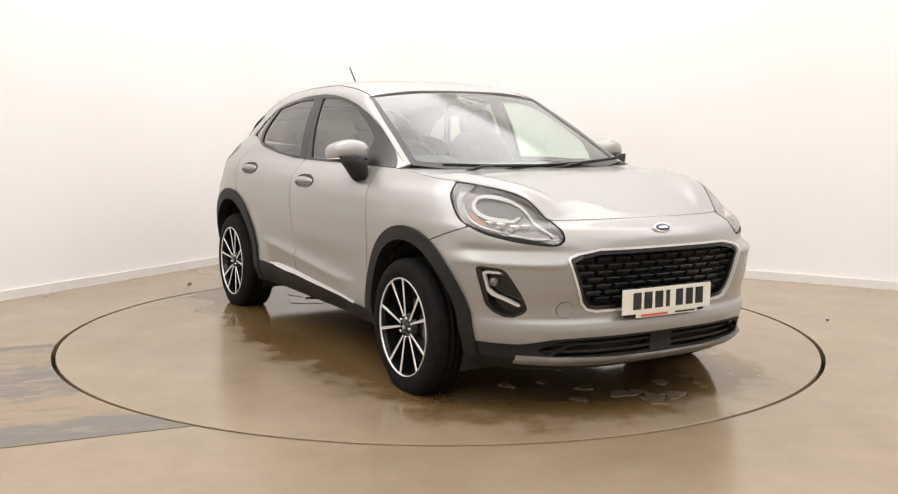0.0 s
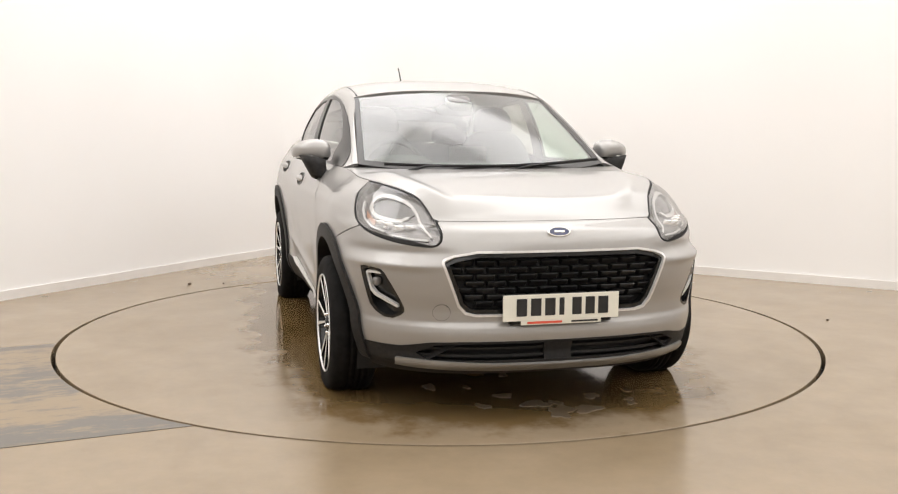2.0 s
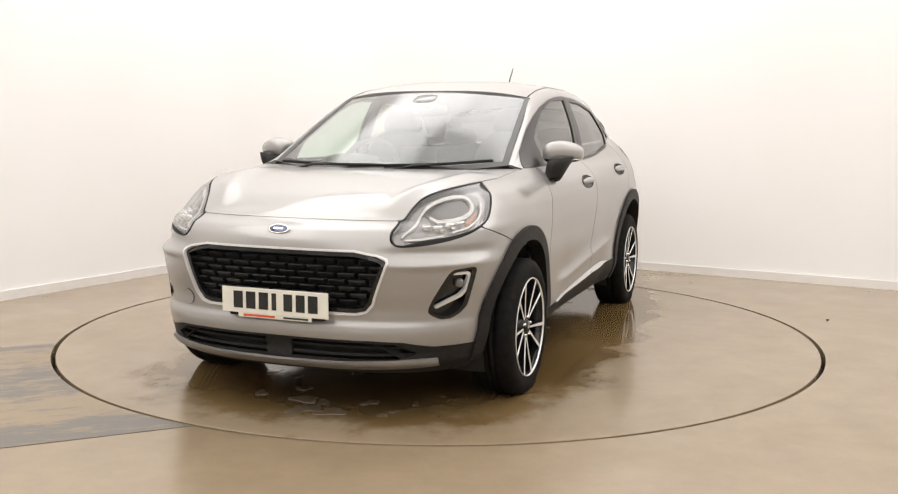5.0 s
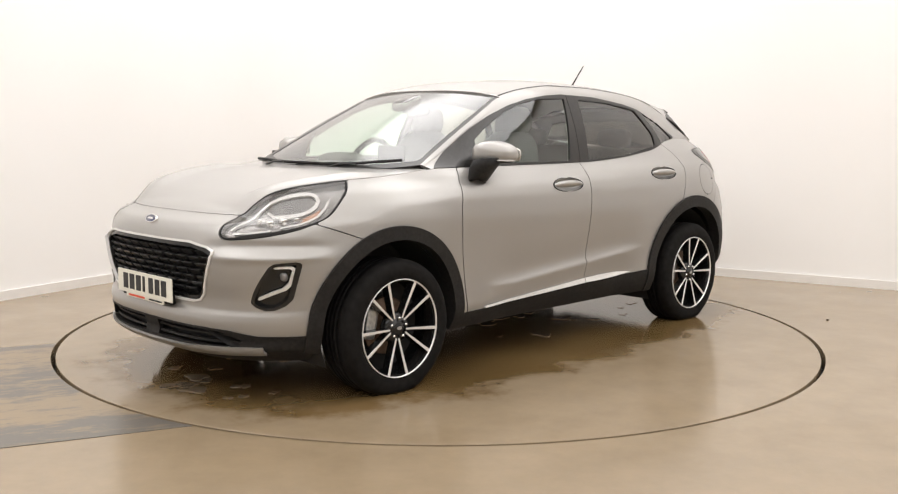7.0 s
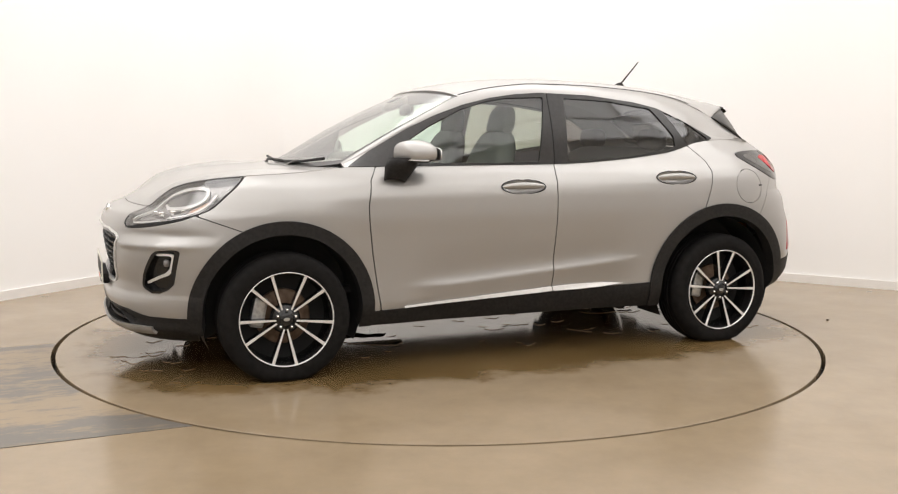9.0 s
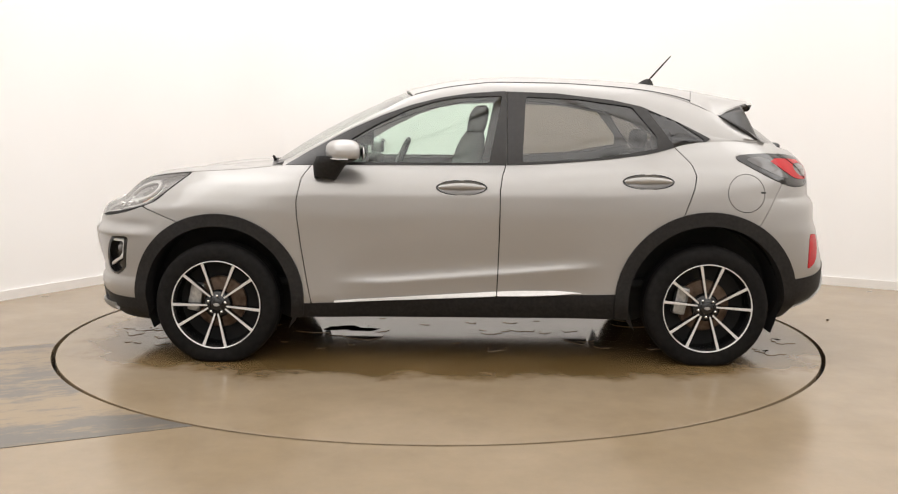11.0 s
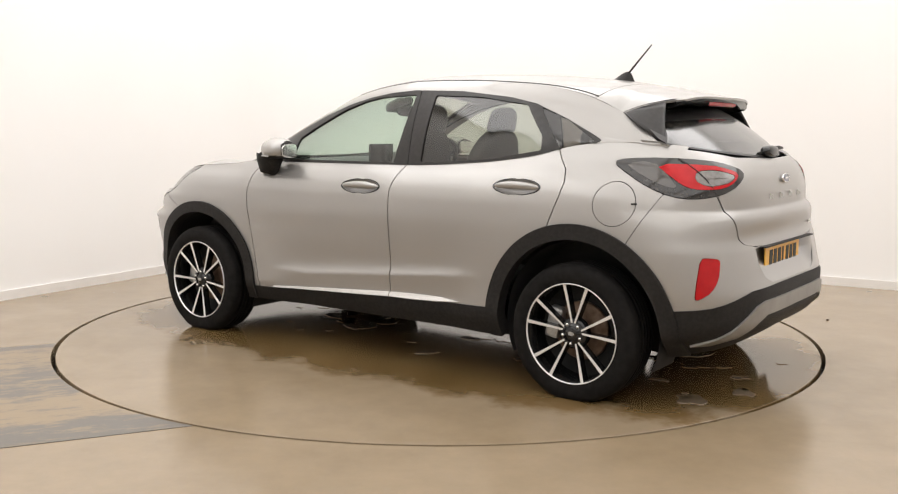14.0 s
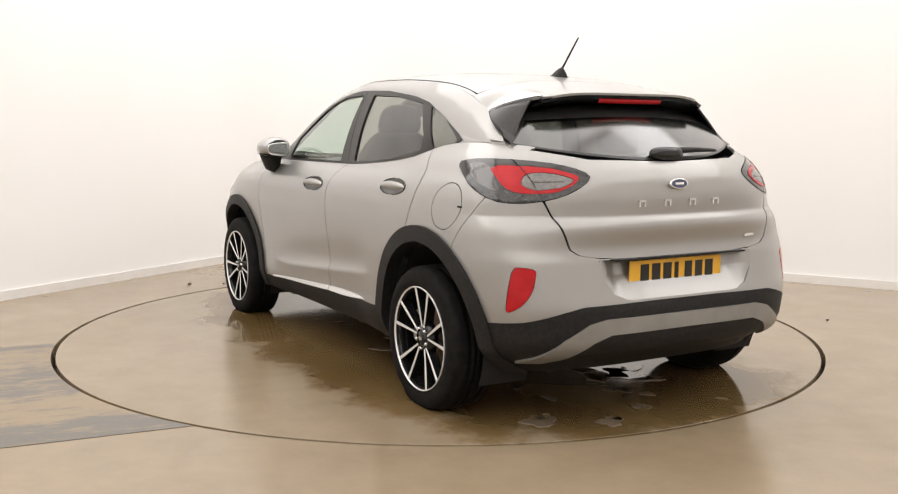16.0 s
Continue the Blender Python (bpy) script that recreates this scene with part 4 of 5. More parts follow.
    # black blades that join the spoiler's ends to the window's sides
    for side in (1, -1):
        vs, fs = [], []
        for i in range(13):
            t = i / 12
            xa = -1.392 - 0.150 * t
            a = Vector((xa, side * (float(RE_Y(xa)) - 0.004), float(RE_Z(xa)) - 0.004))
            b = Vector((-1.392 - 0.212 * t, side * (0.594 + 0.030 * math.sin(math.pi * t) + 0.012 * t), 1.316 - 0.136 * t))
            for k in range(7):
                p = a.lerp(b, k / 6)
                vs.append((p.x, p.y + side * 0.010 * math.sin(math.pi * k / 6) * t, p.z))
        for i in range(12):
            for k in range(6):
                fs.append((7 * i + k, 7 * i + 7 + k, 7 * i + 8 + k, 7 * i + k + 1))
        blade = mesh_ob("window_blade", vs, fs, M_FRAME, TAILGATE, "gloss black blade beside the rear window")
        thick = blade.modifiers.new("thickness", "SOLIDIFY")
        thick.thickness, thick.offset = 0.010, 0.0
    vs, fs = [], []
    for i in range(13):
        y = -0.18 + 0.36 * i / 12
        for dx, dz in ((0.0, -0.004), (-0.003, -0.010), (0.002, -0.022), (0.014, -0.024)):
            vs.append((-1.650 + dx + 0.012 + 0.08 * y * y, y, float(ROOF_Z(-1.655)) - 0.022 + dz))
    for i in range(12):
        for k in range(3):
            fs.append((4 * i + k, 4 * i + 4 + k, 4 * i + 5 + k, 4 * i + k + 1))
    mesh_ob("brake_light", vs, fs, M_REDLENS, sp, "thin red high brake light")
    L = roof_grid(0.25, -1.45, 60, 30)
    panel("headliner", L, np.full(L.shape[:2], 1.0), M_LINER, CAR, lift=-0.035, depth=0, flip=True)

    W = windscreen_grid(70, 60)
    w = np.linspace(-1, 1, 70)[:, None] + 0 * W[..., 0]
    v = np.linspace(0, 1, 60)[None, :] + 0 * W[..., 0]
    inner = np.minimum.reduce([(1 - np.abs(w)) * 0.63 - 0.030, (v - 0.06) * 0.9, (1.02 - v) * 0.9])
    panel("windscreen", W, inner + 0.004, M_WSCREEN, CAR, "clear raked windscreen", lift=-0.002, depth=0, flip=False)
    panel("windscreen_surround", W, -inner, M_FRAME, CAR, "black windscreen border", lift=0.0, depth=0.012, flip=False)
    B = rear_glass_grid(70, 40)
    wb = np.linspace(-1, 1, 70)[:, None] + 0 * B[..., 0]
    vb = np.linspace(0, 1, 40)[None, :] + 0 * B[..., 0]
    innb = np.minimum.reduce([(1 - np.abs(wb)) * 0.6 - 0.012 - 0.09 * np.clip(vb / 0.62, 0, 1), (vb - 0.035) * 0.45, (0.64 - 0.05 * wb ** 2 - vb) * 0.45])
    panel("rear_window", B, innb, M_REARGLASS, TAILGATE, "dark privacy rear window", depth=0, flip=True)
    panel("rear_window_surround", B, np.minimum(-innb, (0.985 - np.abs(wb)) + vb * 0.1), M_FRAME, TAILGATE, "gloss black window fins", lift=0.001, depth=0.015, flip=True)


build_glasshouse()


def along(p, q, pts):
    """Distance to a bent line."""
    d = np.full(p.shape, 1e9)
    for (ax, ay), (bx, by) in zip(pts, pts[1:]):
        ex, ey = bx - ax, by - ay
        t = np.clip(((p - ax) * ex + (q - ay) * ey) / (ex * ex + ey * ey), 0, 1)
        d = np.minimum(d, np.hypot(p - ax - t * ex, q - ay - t * ey))
    return d


def shell(center, radii, power=2.5, nu=28, nv=18, keep=None, twist=None):
    """A rounded block as verts and faces."""
    cx, cy, cz = center
    a, b, c = radii
    e = 2 / power
    sgn = lambda t: math.copysign(abs(t) ** e, t)
    vs, fs = [], []
    for j in range(nv + 1):
        ph = -math.pi / 2 + math.pi * j / nv
        for i in range(nu):
            th = 2 * math.pi * i / nu
            v = Vector((a * sgn(math.cos(ph)) * sgn(math.cos(th)), b * sgn(math.cos(ph)) * sgn(math.sin(th)), c * sgn(math.sin(ph))))
            if twist:
                v = twist(v)
            vs.append((cx + v.x, cy + v.y, cz + v.z))
    for j in range(nv):
        for i in range(nu):
            k = (i + 1) % nu
            f = (j * nu + i, j * nu + k, (j + 1) * nu + k, (j + 1) * nu + i)
            mid = np.mean([vs[q] for q in f], 0)
            if keep is None or keep(mid):
                fs.append(f)
    return vs, fs


def sided(vf, left):
    return vf if left else mirrored(vf)


# ---------- wheels ----------
HUB_W = 0.309


def build_wheel(ax, y_out, left, phase):
    """One wheel; built for the left side with its face towards +y, turned for the right."""
    wheel = new("wheel")
    wheel.parent = CAR
    wheel["label"] = "black and silver alloy wheel with black tyre"
    flip = Matrix.Identity(4) if left else Matrix.Rotation(math.pi, 4, "Z")
    wheel.matrix_basis = Matrix.Translation((ax, y_out if left else -y_out, HUB_W)) @ flip
    R = 0.326
    tyre = [(0.222, -0.012), (0.2355, -0.003), (0.243, 0.001), (0.262, 0.004), (0.285, 0.003), (0.303, -0.003), (0.315, -0.012), (0.321, -0.022), (R - 0.002, -0.034), (R, -0.050)]
    groove = []
    for k in range(4):
        y0 = -0.075 - 0.028 * k
        groove += [(R, y0), (R - 0.008, y0 - 0.002), (R - 0.008, y0 - 0.008), (R, y0 - 0.010)]
    tyre += groove + [(R, -0.175), (0.322, -0.195), (0.29, -0.212), (0.24, -0.208)]
    vs, fs = lathe(tyre, 72)
    vs = [(v[0], v[1] + (0.006 if -0.28 > v[2] and v[1] > -0.02 else 0), max(v[2], 0.0005 - HUB_W)) for v in vs]     # flattened where it stands
    mesh_ob("tyre", vs, fs, M_RUBBER, wheel, "black rubber tyre")
    # ribs on the sidewall
    rimp = [(0.2345, -0.004), (0.2355, 0.001), (0.2340, 0.0035), (0.2310, 0.003), (0.2290, -0.004)]
    vs, fs = lathe(rimp, 72)
    mesh_ob("rim_edge", vs, fs, M_ALLOY, wheel, "bright machined rim edge")
    barrel = [(0.2295, -0.003), (0.220, -0.03), (0.214, -0.09), (0.222, -0.19), (0.236, -0.208)]
    vs, fs = lathe(barrel, 60)
    mesh_ob("rim_barrel", vs, fs, M_GLOSSBLACK, wheel)
    vs, fs = lathe([(0.0, -0.105), (0.13, -0.105), (0.138, -0.108), (0.138, -0.128), (0.07, -0.13), (0, -0.13)], 48)
    mesh_ob("brake_disc", vs, fs, M_BRAKE, wheel, "rusty steel brake disc")
    cal = box_bm((0.07, 0.06, 0.15), (0.125 if left else -0.125, -0.09, 0.03), 0.015, Matrix.Rotation(radians(-12), 4, "Y"))
    part("brake_caliper", cal, M_STEEL, wheel, "grey cast brake caliper")
    vs, fs = lathe([(0.0, -0.135), (0.225, -0.135)], 40)
    mesh_ob("wheel_back", vs, fs, M_DARK, wheel)
    # hub and cap
    vs, fs = lathe([(0.075, -0.06), (0.072, -0.030), (0.058, -0.022), (0.034, -0.020), (0.033, -0.014), (0.030, -0.011), (0, -0.009)], 40)
    mesh_ob("hub", vs, fs, M_GLOSSBLACK, wheel, "gloss black wheel hub and cap")
    vs, fs = lathe([(0.016, -0.008), (0.0, -0.0075)], 24)
    mesh_ob("hub_badge", [(v[0] * 1.0, v[1], v[2] * 0.55) for v in vs], fs, M_STEEL, wheel)
    nut = None
    for k in range(5):
        a = math.radians(-phase + 36 + 72 * k)
        vs, fs = lathe([(0.0075, -0.03), (0.0075, -0.012), (0.005, -0.008), (0, -0.007)], 10)
        ob = mesh_ob("wheel_nut", vs, fs, M_CHROME, wheel) if nut is None else new("wheel_nut", nut.data)
        nut = nut or ob
        ob.parent = wheel
        ob.location = (0.047 * math.cos(a), 0, 0.047 * math.sin(a))
    # spokes in pairs that meet at the hub
    for side in (1, -1):
        pts = []
        p0 = Vector((0.050, side * 0.0075))
        p1 = Vector((0.2305 * math.cos(radians(14.6)), side * 0.2305 * math.sin(radians(14.6))))
        for i in range(9):
            t = i / 8
            p = p0.lerp(p1, t)
            pts.append((p.length, math.atan2(p.y, p.x), 0.0046 + 0.0036 * t, -0.018 + 0.016 * t ** 1.2))
        vs, fs, vb, fb = [], [], [], []
        for r, ang, hw, y in pts:
            c = Vector((math.cos(ang) * r, 0, math.sin(ang) * r))
            d = Vector((-math.sin(ang), 0, math.cos(ang)))
            vs += [tuple(c - d * hw + Vector((0, y - 0.0025, 0))), tuple(c - d * hw * 0.8 + Vector((0, y, 0))), tuple(c + d * hw * 0.8 + Vector((0, y, 0))), tuple(c + d * hw + Vector((0, y - 0.0025, 0)))]
            vb += [tuple(c - d * hw + Vector((0, y - 0.003, 0))), tuple(c - d * hw * 1.15 + Vector((0, y - 0.045, 0))), tuple(c + d * hw * 1.15 + Vector((0, y - 0.045, 0))), tuple(c + d * hw + Vector((0, y - 0.003, 0)))]
        for i in range(len(pts) - 1):
            for k in range(3):
                fs.append((4 * i + k, 4 * i + 4 + k, 4 * i + 5 + k, 4 * i + k + 1))
                fb.append((4 * i + k, 4 * i + 4 + k, 4 * i + 5 + k, 4 * i + k + 1))
        face = body = None
        for k in range(5):
            m = Matrix.Rotation(math.radians(phase + 72 * k), 4, "Y")
            for nm, v_, f_, mt in (("spoke", vs, fs, M_ALLOY), ("spoke_back", vb, fb, M_GLOSSBLACK)):
                first = face if nm == "spoke" else body
                ob = mesh_ob(nm, v_, f_, mt, wheel, "", False) if first is None else new(nm, first.data)
                if nm == "spoke":
                    face = face or ob
                else:
                    body = body or ob
                ob.parent = wheel
                ob.matrix_basis = m
    return wheel


for ax_, yo_, left_, ph_ in ((AX_F, 0.900, True, 86.5), (AX_F, 0.900, False, 141), (AX_R, 0.892, True, 121), (AX_R, 0.892, False, 121)):
    build_wheel(ax_, yo_, left_, ph_)


# ---------- lamps ----------
def build_headlamps():
    s0, s1, z0, z1 = 0.28, 0.80, 0.73, 1.005
    P = low_grid(s0, s1, z0, z1, 240, 150)
    sg = np.linspace(s0, s1, 240)[:, None] + 0 * P[..., 2]
    p, z = sg * 0.9, P[..., 2]
    q = lambda pts: [(a * 0.9, b) for a, b in pts]
    out = np.minimum(poly(p, z, q(LAMP_F)), ZT(sg) - 0.001 - z)
    loop = [(0.345, 0.795), (0.37, 0.84), (0.395, 0.876), (0.432, 0.910), (0.47, 0.929), (0.513, 0.942), (0.56, 0.950), (0.595, 0.951), (0.62, 0.942), (0.629, 0.922), (0.622, 0.898), (0.60, 0.878), (0.57, 0.864), (0.52, 0.855), (0.455, 0.852)]
    drl = 0.0038 + 0.0035 * np.clip((sg - 0.40) / 0.12, 0, 1) - along(p, z, q(loop))
    foot = 0.005 - along(p, z, q([(0.455, 0.852), (0.43, 0.866)]))
    side_line = 0.0045 - along(p, z, q([(0.672, 0.918), (0.66, 0.885), (0.64, 0.855), (0.60, 0.826), (0.54, 0.808)]))
    # pale strip that paints in the chrome's glints along the lamp's bottom
    low_glint = 0.004 - along(p, z, q([(0.36, 0.782), (0.42, 0.784), (0.50, 0.796)]))
    dark = poly(p, z, q(smooth_poly([(0.40, 0.872), (0.44, 0.905), (0.513, 0.932), (0.58, 0.940), (0.61, 0.925), (0.608, 0.90), (0.57, 0.875), (0.50, 0.863)], 1)))
    rim = 0.0050 + 0.010 * np.clip((0.83 - z) / 0.05, 0, 1) * np.clip((sg - 0.345) / 0.06, 0, 1)
    for k in (False, True):
        lamp = panel("headlamp", P, out, M_LAMPGREY, CAR, "swept-back headlamp with white light strip", lift=-0.024, depth=0.0, mirror=k)
        panel("border", P, np.minimum(out, rim - out), M_DARK, lamp, "gloss black lower border", lift=0.0005, depth=0.004, mirror=k)
        panel("housing", P, np.minimum(out, 0.002 - out), M_LAMPGREY, lamp, lift=-0.004, depth=0.021, mirror=k)
        panel("light_strip", P, np.minimum(np.maximum(drl, foot), out - 0.008), M_WHITELENS, lamp, "white light strip", lift=-0.010, depth=0.012, mirror=k)
        panel("light_line", P, np.minimum(side_line, out - 0.012), M_WHITELENS, lamp, "thin white light line", lift=-0.008, depth=0.008, mirror=k)
        panel("light_line", P, np.minimum(low_glint, out - 0.012), M_WHITELENS, lamp, "thin white light line", lift=-0.012, depth=0.008, mirror=k)
        panel("projector_shade", P, np.minimum(dark, out - 0.01), M_PROJECTOR, lamp, "smoked projector", lift=-0.020, depth=0.006, mirror=k)
        panel("amber_reflector", P, poly(p, z, q([(0.585, 0.835), (0.635, 0.862), (0.645, 0.89), (0.615, 0.868), (0.58, 0.85)])), M_AMBER, lamp, "pale amber reflector", lift=-0.018, depth=0.006, mirror=k)
        for a, b, r in ((0.555, 0.832, 0.011), (0.515, 0.826, 0.012), (0.47, 0.818, 0.012), (0.425, 0.822, 0.010), (0.49, 0.808, 0.007), (0.535, 0.815, 0.006)):
            c = low(a, b)
            c = np.array([c[0] - 0.026, c[1] - 0.014, c[2]])
            mesh_ob("reflector", *sided(shell(c, (r * 1.1, r * 1.9, r * 1.15), 5.0, 12, 8, None, lambda v: Vector((v.x, v.y + 0.5 * v.z, v.z))), not k), M_CHROME, lamp)
        panel("lens", P, out - rim, M_LENS, lamp, "clear lens", lift=0.001, depth=0, mirror=k)


def build_tail_lamps():
    P = low_grid(2.05, 2.98, 0.93, 1.125, 170, 60)
    L = lamp_arc(np.linspace(2.05, 2.98, 170))[:, None] + 0 * P[..., 2]
    z = P[..., 2]
    out = poly(L, z, LAMP_R)
    n = L_IN
    red = poly(L, z, smooth_poly([(0.19, 1.092), (0.45, 1.086), (n - 0.10, 1.066), (n - 0.045, 1.048), (n - 0.07, 1.012), (n - 0.14, 0.984), (0.40, 0.980), (0.33, 0.992), (0.27, 1.03)], 1))
    clear = poly(L, z, smooth_poly([(0.375, 1.062), (0.47, 1.066), (n - 0.10, 1.050), (n - 0.065, 1.036), (n - 0.10, 1.008), (n - 0.18, 0.995), (0.42, 0.995), (0.365, 1.02)], 1))
    bar = 0.0045 - along(L, z, [(0.42, 1.030), (n - 0.11, 1.033)])
    grey = poly(L, z, smooth_poly([(0.06, 1.092), (0.19, 1.104), (0.26, 1.03), (0.30, 0.985), (0.22, 1.0), (0.10, 1.06)], 1))
    for k in (False, True):
        lamp = panel("tail_lamp", P, out, M_SMOKE, CAR, "wraparound red and smoked tail lamp", lift=0.003, depth=0.03, mirror=k)
        panel("red_lens", P, np.minimum(red, -clear), M_REDLENS, lamp, "red lens ring", lift=0.0055, depth=0.004, mirror=k)
        panel("clear_lens", P, clear - 0.002, M_PALELENS, lamp, "clear centre lens", lift=0.0045, depth=0.003, mirror=k)
        panel("light_bar", P, bar - 0.001, M_PALELENS, lamp, "pale light bar", lift=0.008, depth=0.004, mirror=k)
        split = np.minimum(0.0016 - np.abs(P[..., 1] - np.interp(z, [0.93, 1.0, 1.10], [0.622, 0.645, 0.665])), out)
        panel("lamp_split", P, split, M_DARK, lamp, "dark joint between the two lamp halves", lift=0.0085, depth=0.003, mirror=k)
        panel("side_lens", P, grey, M_SMOKELENS, lamp, "grey side lens", lift=0.0045, depth=0.003, mirror=k)
    F = low_grid(2.3, 2.85, 0.49, 0.72, 80, 40)
    rf = poly(F[..., 1], F[..., 2], REFL)
    both("rear_reflector", F, rf, M_REDLENS, CAR, "red rear reflector", lift=0.002, depth=0.02)


build_headlamps()
build_tail_lamps()


# ---------- nose and tail details ----------
def front_x(y, z):
    return float(low(s_of(y=abs(y), z=z), z)[0])


def build_nose():
    P = front_full(low_grid(0.0, 0.50, 0.44, 0.76, 160, 90))
    ay, z = np.abs(P[..., 1]), P[..., 2]
    g = poly(ay, z, GRILLE)
    back = panel("grille", P, g + 0.004, M_DARK, CAR, "black grille with staggered tabs and bright frame", lift=-0.045, depth=0)
    panel("grille_frame", P, np.minimum(g + 0.002, 0.0075 - g), M_TRIM, back, "bright silver grille frame", lift=0.007, depth=0.03)
    panel("grille_inner_frame", P, np.minimum(g - 0.0075, 0.024 - g), M_GLOSSBLACK, back, lift=-0.006, depth=0.03)
    tab = None
    zz, row = 0.482, 0
    while zz < 0.73:
        for c in range(-6, 7):
            y = c * 0.092 + (0.046 if row % 2 else 0)
            if abs(y) > 0.52:
                continue
            if float(poly(np.array([abs(y)]), np.array([zz]), GRILLE)[0]) < 0.020:
                continue
            if tab is None:
                h, w = 0.0122, 0.0445
                v = [(-0.03, -w, h), (-0.03, w, h), (0.004, -w * 0.86, h * 0.98), (0.004, w * 0.86, h * 0.98), (0.006, -w * 0.8, h * 0.8), (0.006, w * 0.8, h * 0.8), (-0.010, -w * 0.78, -h * 0.9), (-0.010, w * 0.78, -h * 0.9), (-0.03, -w, -h), (-0.03, w, -h)]
                f = [(0, 1, 3, 2), (2, 3, 5, 4), (4, 5, 7, 6), (6, 7, 9, 8), (0, 2, 4, 6, 8), (1, 9, 7, 5, 3)]
                ob = tab = mesh_ob("grille_tab", v, [q[::-1] for q in f], M_TAB, back, "", False)
            else:
                ob = new("grille_tab", tab.data)
                ob.parent = back
            slope = (front_x(y + 0.02, zz) - front_x(y - 0.02, zz)) / 0.04
            ob.matrix_basis = Matrix.Translation((front_x(y, zz) - 0.022, y, zz)) @ Matrix.Rotation(-math.atan(slope), 4, "Z")
        zz, row = zz + 0.0288, row + 1
    # fog lamps
    P = low_grid(0.40, 0.90, 0.41, 0.68, 90, 70)
    y, z = P[..., 1], P[..., 2]
    f = np.where(P[..., 0] > 1.6, poly(y, z, FOG), -1)
    brk = 0.0055 - along(y, z, [(0.738, 0.634), (0.778, 0.634), (0.786, 0.62), (0.772, 0.562), (0.752, 0.535), (0.672, 0.492)])
    for k in (False, True):
        fogs = panel("fog_lamp", P, f + 0.004, M_GLOSSBLACK, CAR, "black fog lamp recess with bright bracket", lift=-0.032, depth=0, mirror=k)
        panel("surround", P, np.minimum(f + 0.002, 0.012 - f), M_GLOSSBLACK, fogs, lift=-0.001, depth=0.035, mirror=k)
        panel("bracket", P, np.minimum(brk, f - 0.008), M_TRIM, fogs, "bright bracket strip", lift=-0.006, depth=0.016, mirror=k)
        c = low(s_of(y=0.752, z=0.592), 0.592)
        mesh_ob("bulb_lens", *sided(shell((c[0] - 0.020, c[1] - 0.012, c[2]), (0.016, 0.020, 0.020), 2.6, 18, 12), not k), M_PROJECTOR, fogs, "round clear lens")
    # slanted fins at the ends of the lower grille
    for side in (1, -1):
        vs, fs = [], []
        for y0, zz in ((0.44, 0.345), (0.56, 0.268)):
            for dy, dx in ((-0.022, -0.05), (0.0, 0.006), (0.030, -0.05)):
                vs.append((front_x(y0, zz) + dx, side * (y0 + dy), zz))
        fs = [(0, 1, 4, 3), (1, 2, 5, 4)]
        mesh_ob("grille_fin", vs, [f_ if side > 0 else f_[::-1] for f_ in fs], M_BLACK, CAR, "", False)
    # towing eye cover, right side only
    P = low_grid(0.20, 0.36, 0.425, 0.53, 150, 90)
    d = np.hypot(P[..., 1] - 0.50, P[..., 2] - 0.478)
    panel("towing_ring", P, np.minimum(0.0355 - d, d - 0.0343), M_BLACK, CAR, "dark joint of the towing-eye cover", lift=0.003, depth=0.004, mirror=True)
    panel("towing_cover", P, np.minimum(0.0345 - d, d + 1), M_PAINT, CAR, "round towing-eye cover", lift=0.0035, depth=0.003, mirror=True)
    # plates: the marks are plain bars
    def plate(name, x, z, base, facing, lab):
        th = part(name, box_bm((0.006, 0.52, 0.111), (x, 0, z), 0.002), base, CAR, lab)
        xs = x + facing * 0.004
        for k, (yy, w) in enumerate(((-0.178, 0.046), (-0.115, 0.046), (-0.052, 0.046), (0.000, 0.022), (0.068, 0.042), (0.128, 0.042), (0.188, 0.046))):
            part("plate_bar", box_bm((0.002, w, 0.074), (xs, yy * facing, z + 0.002), 0.0006), M_INK, th)
        tag = part("plate_holder", box_bm((0.005, 0.36, 0.022), (x - facing * 0.001, 0.0, z - 0.063), 0.001), M_PLATEW, th, "white holder strip with small bars")
        part("holder_bar", box_bm((0.002, 0.155, 0.009), (xs - facing * 0.001, -0.075 * facing, z - 0.064)), M_REDINK, tag)
        part("holder_bar", box_bm((0.002, 0.12, 0.007), (xs - facing * 0.001, 0.105 * facing, z - 0.064)), M_INK, tag)
        return th
    plate("front_plate", 2.112, 0.500, M_PLATEW, 1, "white number plate with black bars")
    part("plate_bracket", box_bm((0.03, 0.46, 0.05), (2.092, 0, 0.455), 0.008), M_BLACK, CAR)
    plate("rear_plate", -1.964, 0.644, M_PLATEY, -1, "yellow number plate with black bars")
    # recess behind the rear plate
    P = rear_full(low_grid(2.55, 3.0, 0.545, 0.725, 80, 50))
    d = poly(np.abs(P[..., 1]), P[..., 2], POCKET)
    N = normals(P)
    t = np.clip((0.43 - np.abs(P[..., 1])) / 0.12, 0, 1)
    top = np.clip((P[..., 2] - 0.548) / 0.11, 0, 1)
    P2 = P - N * (0.052 * np.maximum(t * t * (3 - 2 * t), 0) * top)[..., None]
    panel("plate_recess", P2, d + 0.003, M_PAINT, CAR, depth=0)
    part("recess_shadow_lip", box_bm((0.06, 0.74, 0.006), (-1.975, 0, 0.7135), 0.002), M_BLACK, CAR)
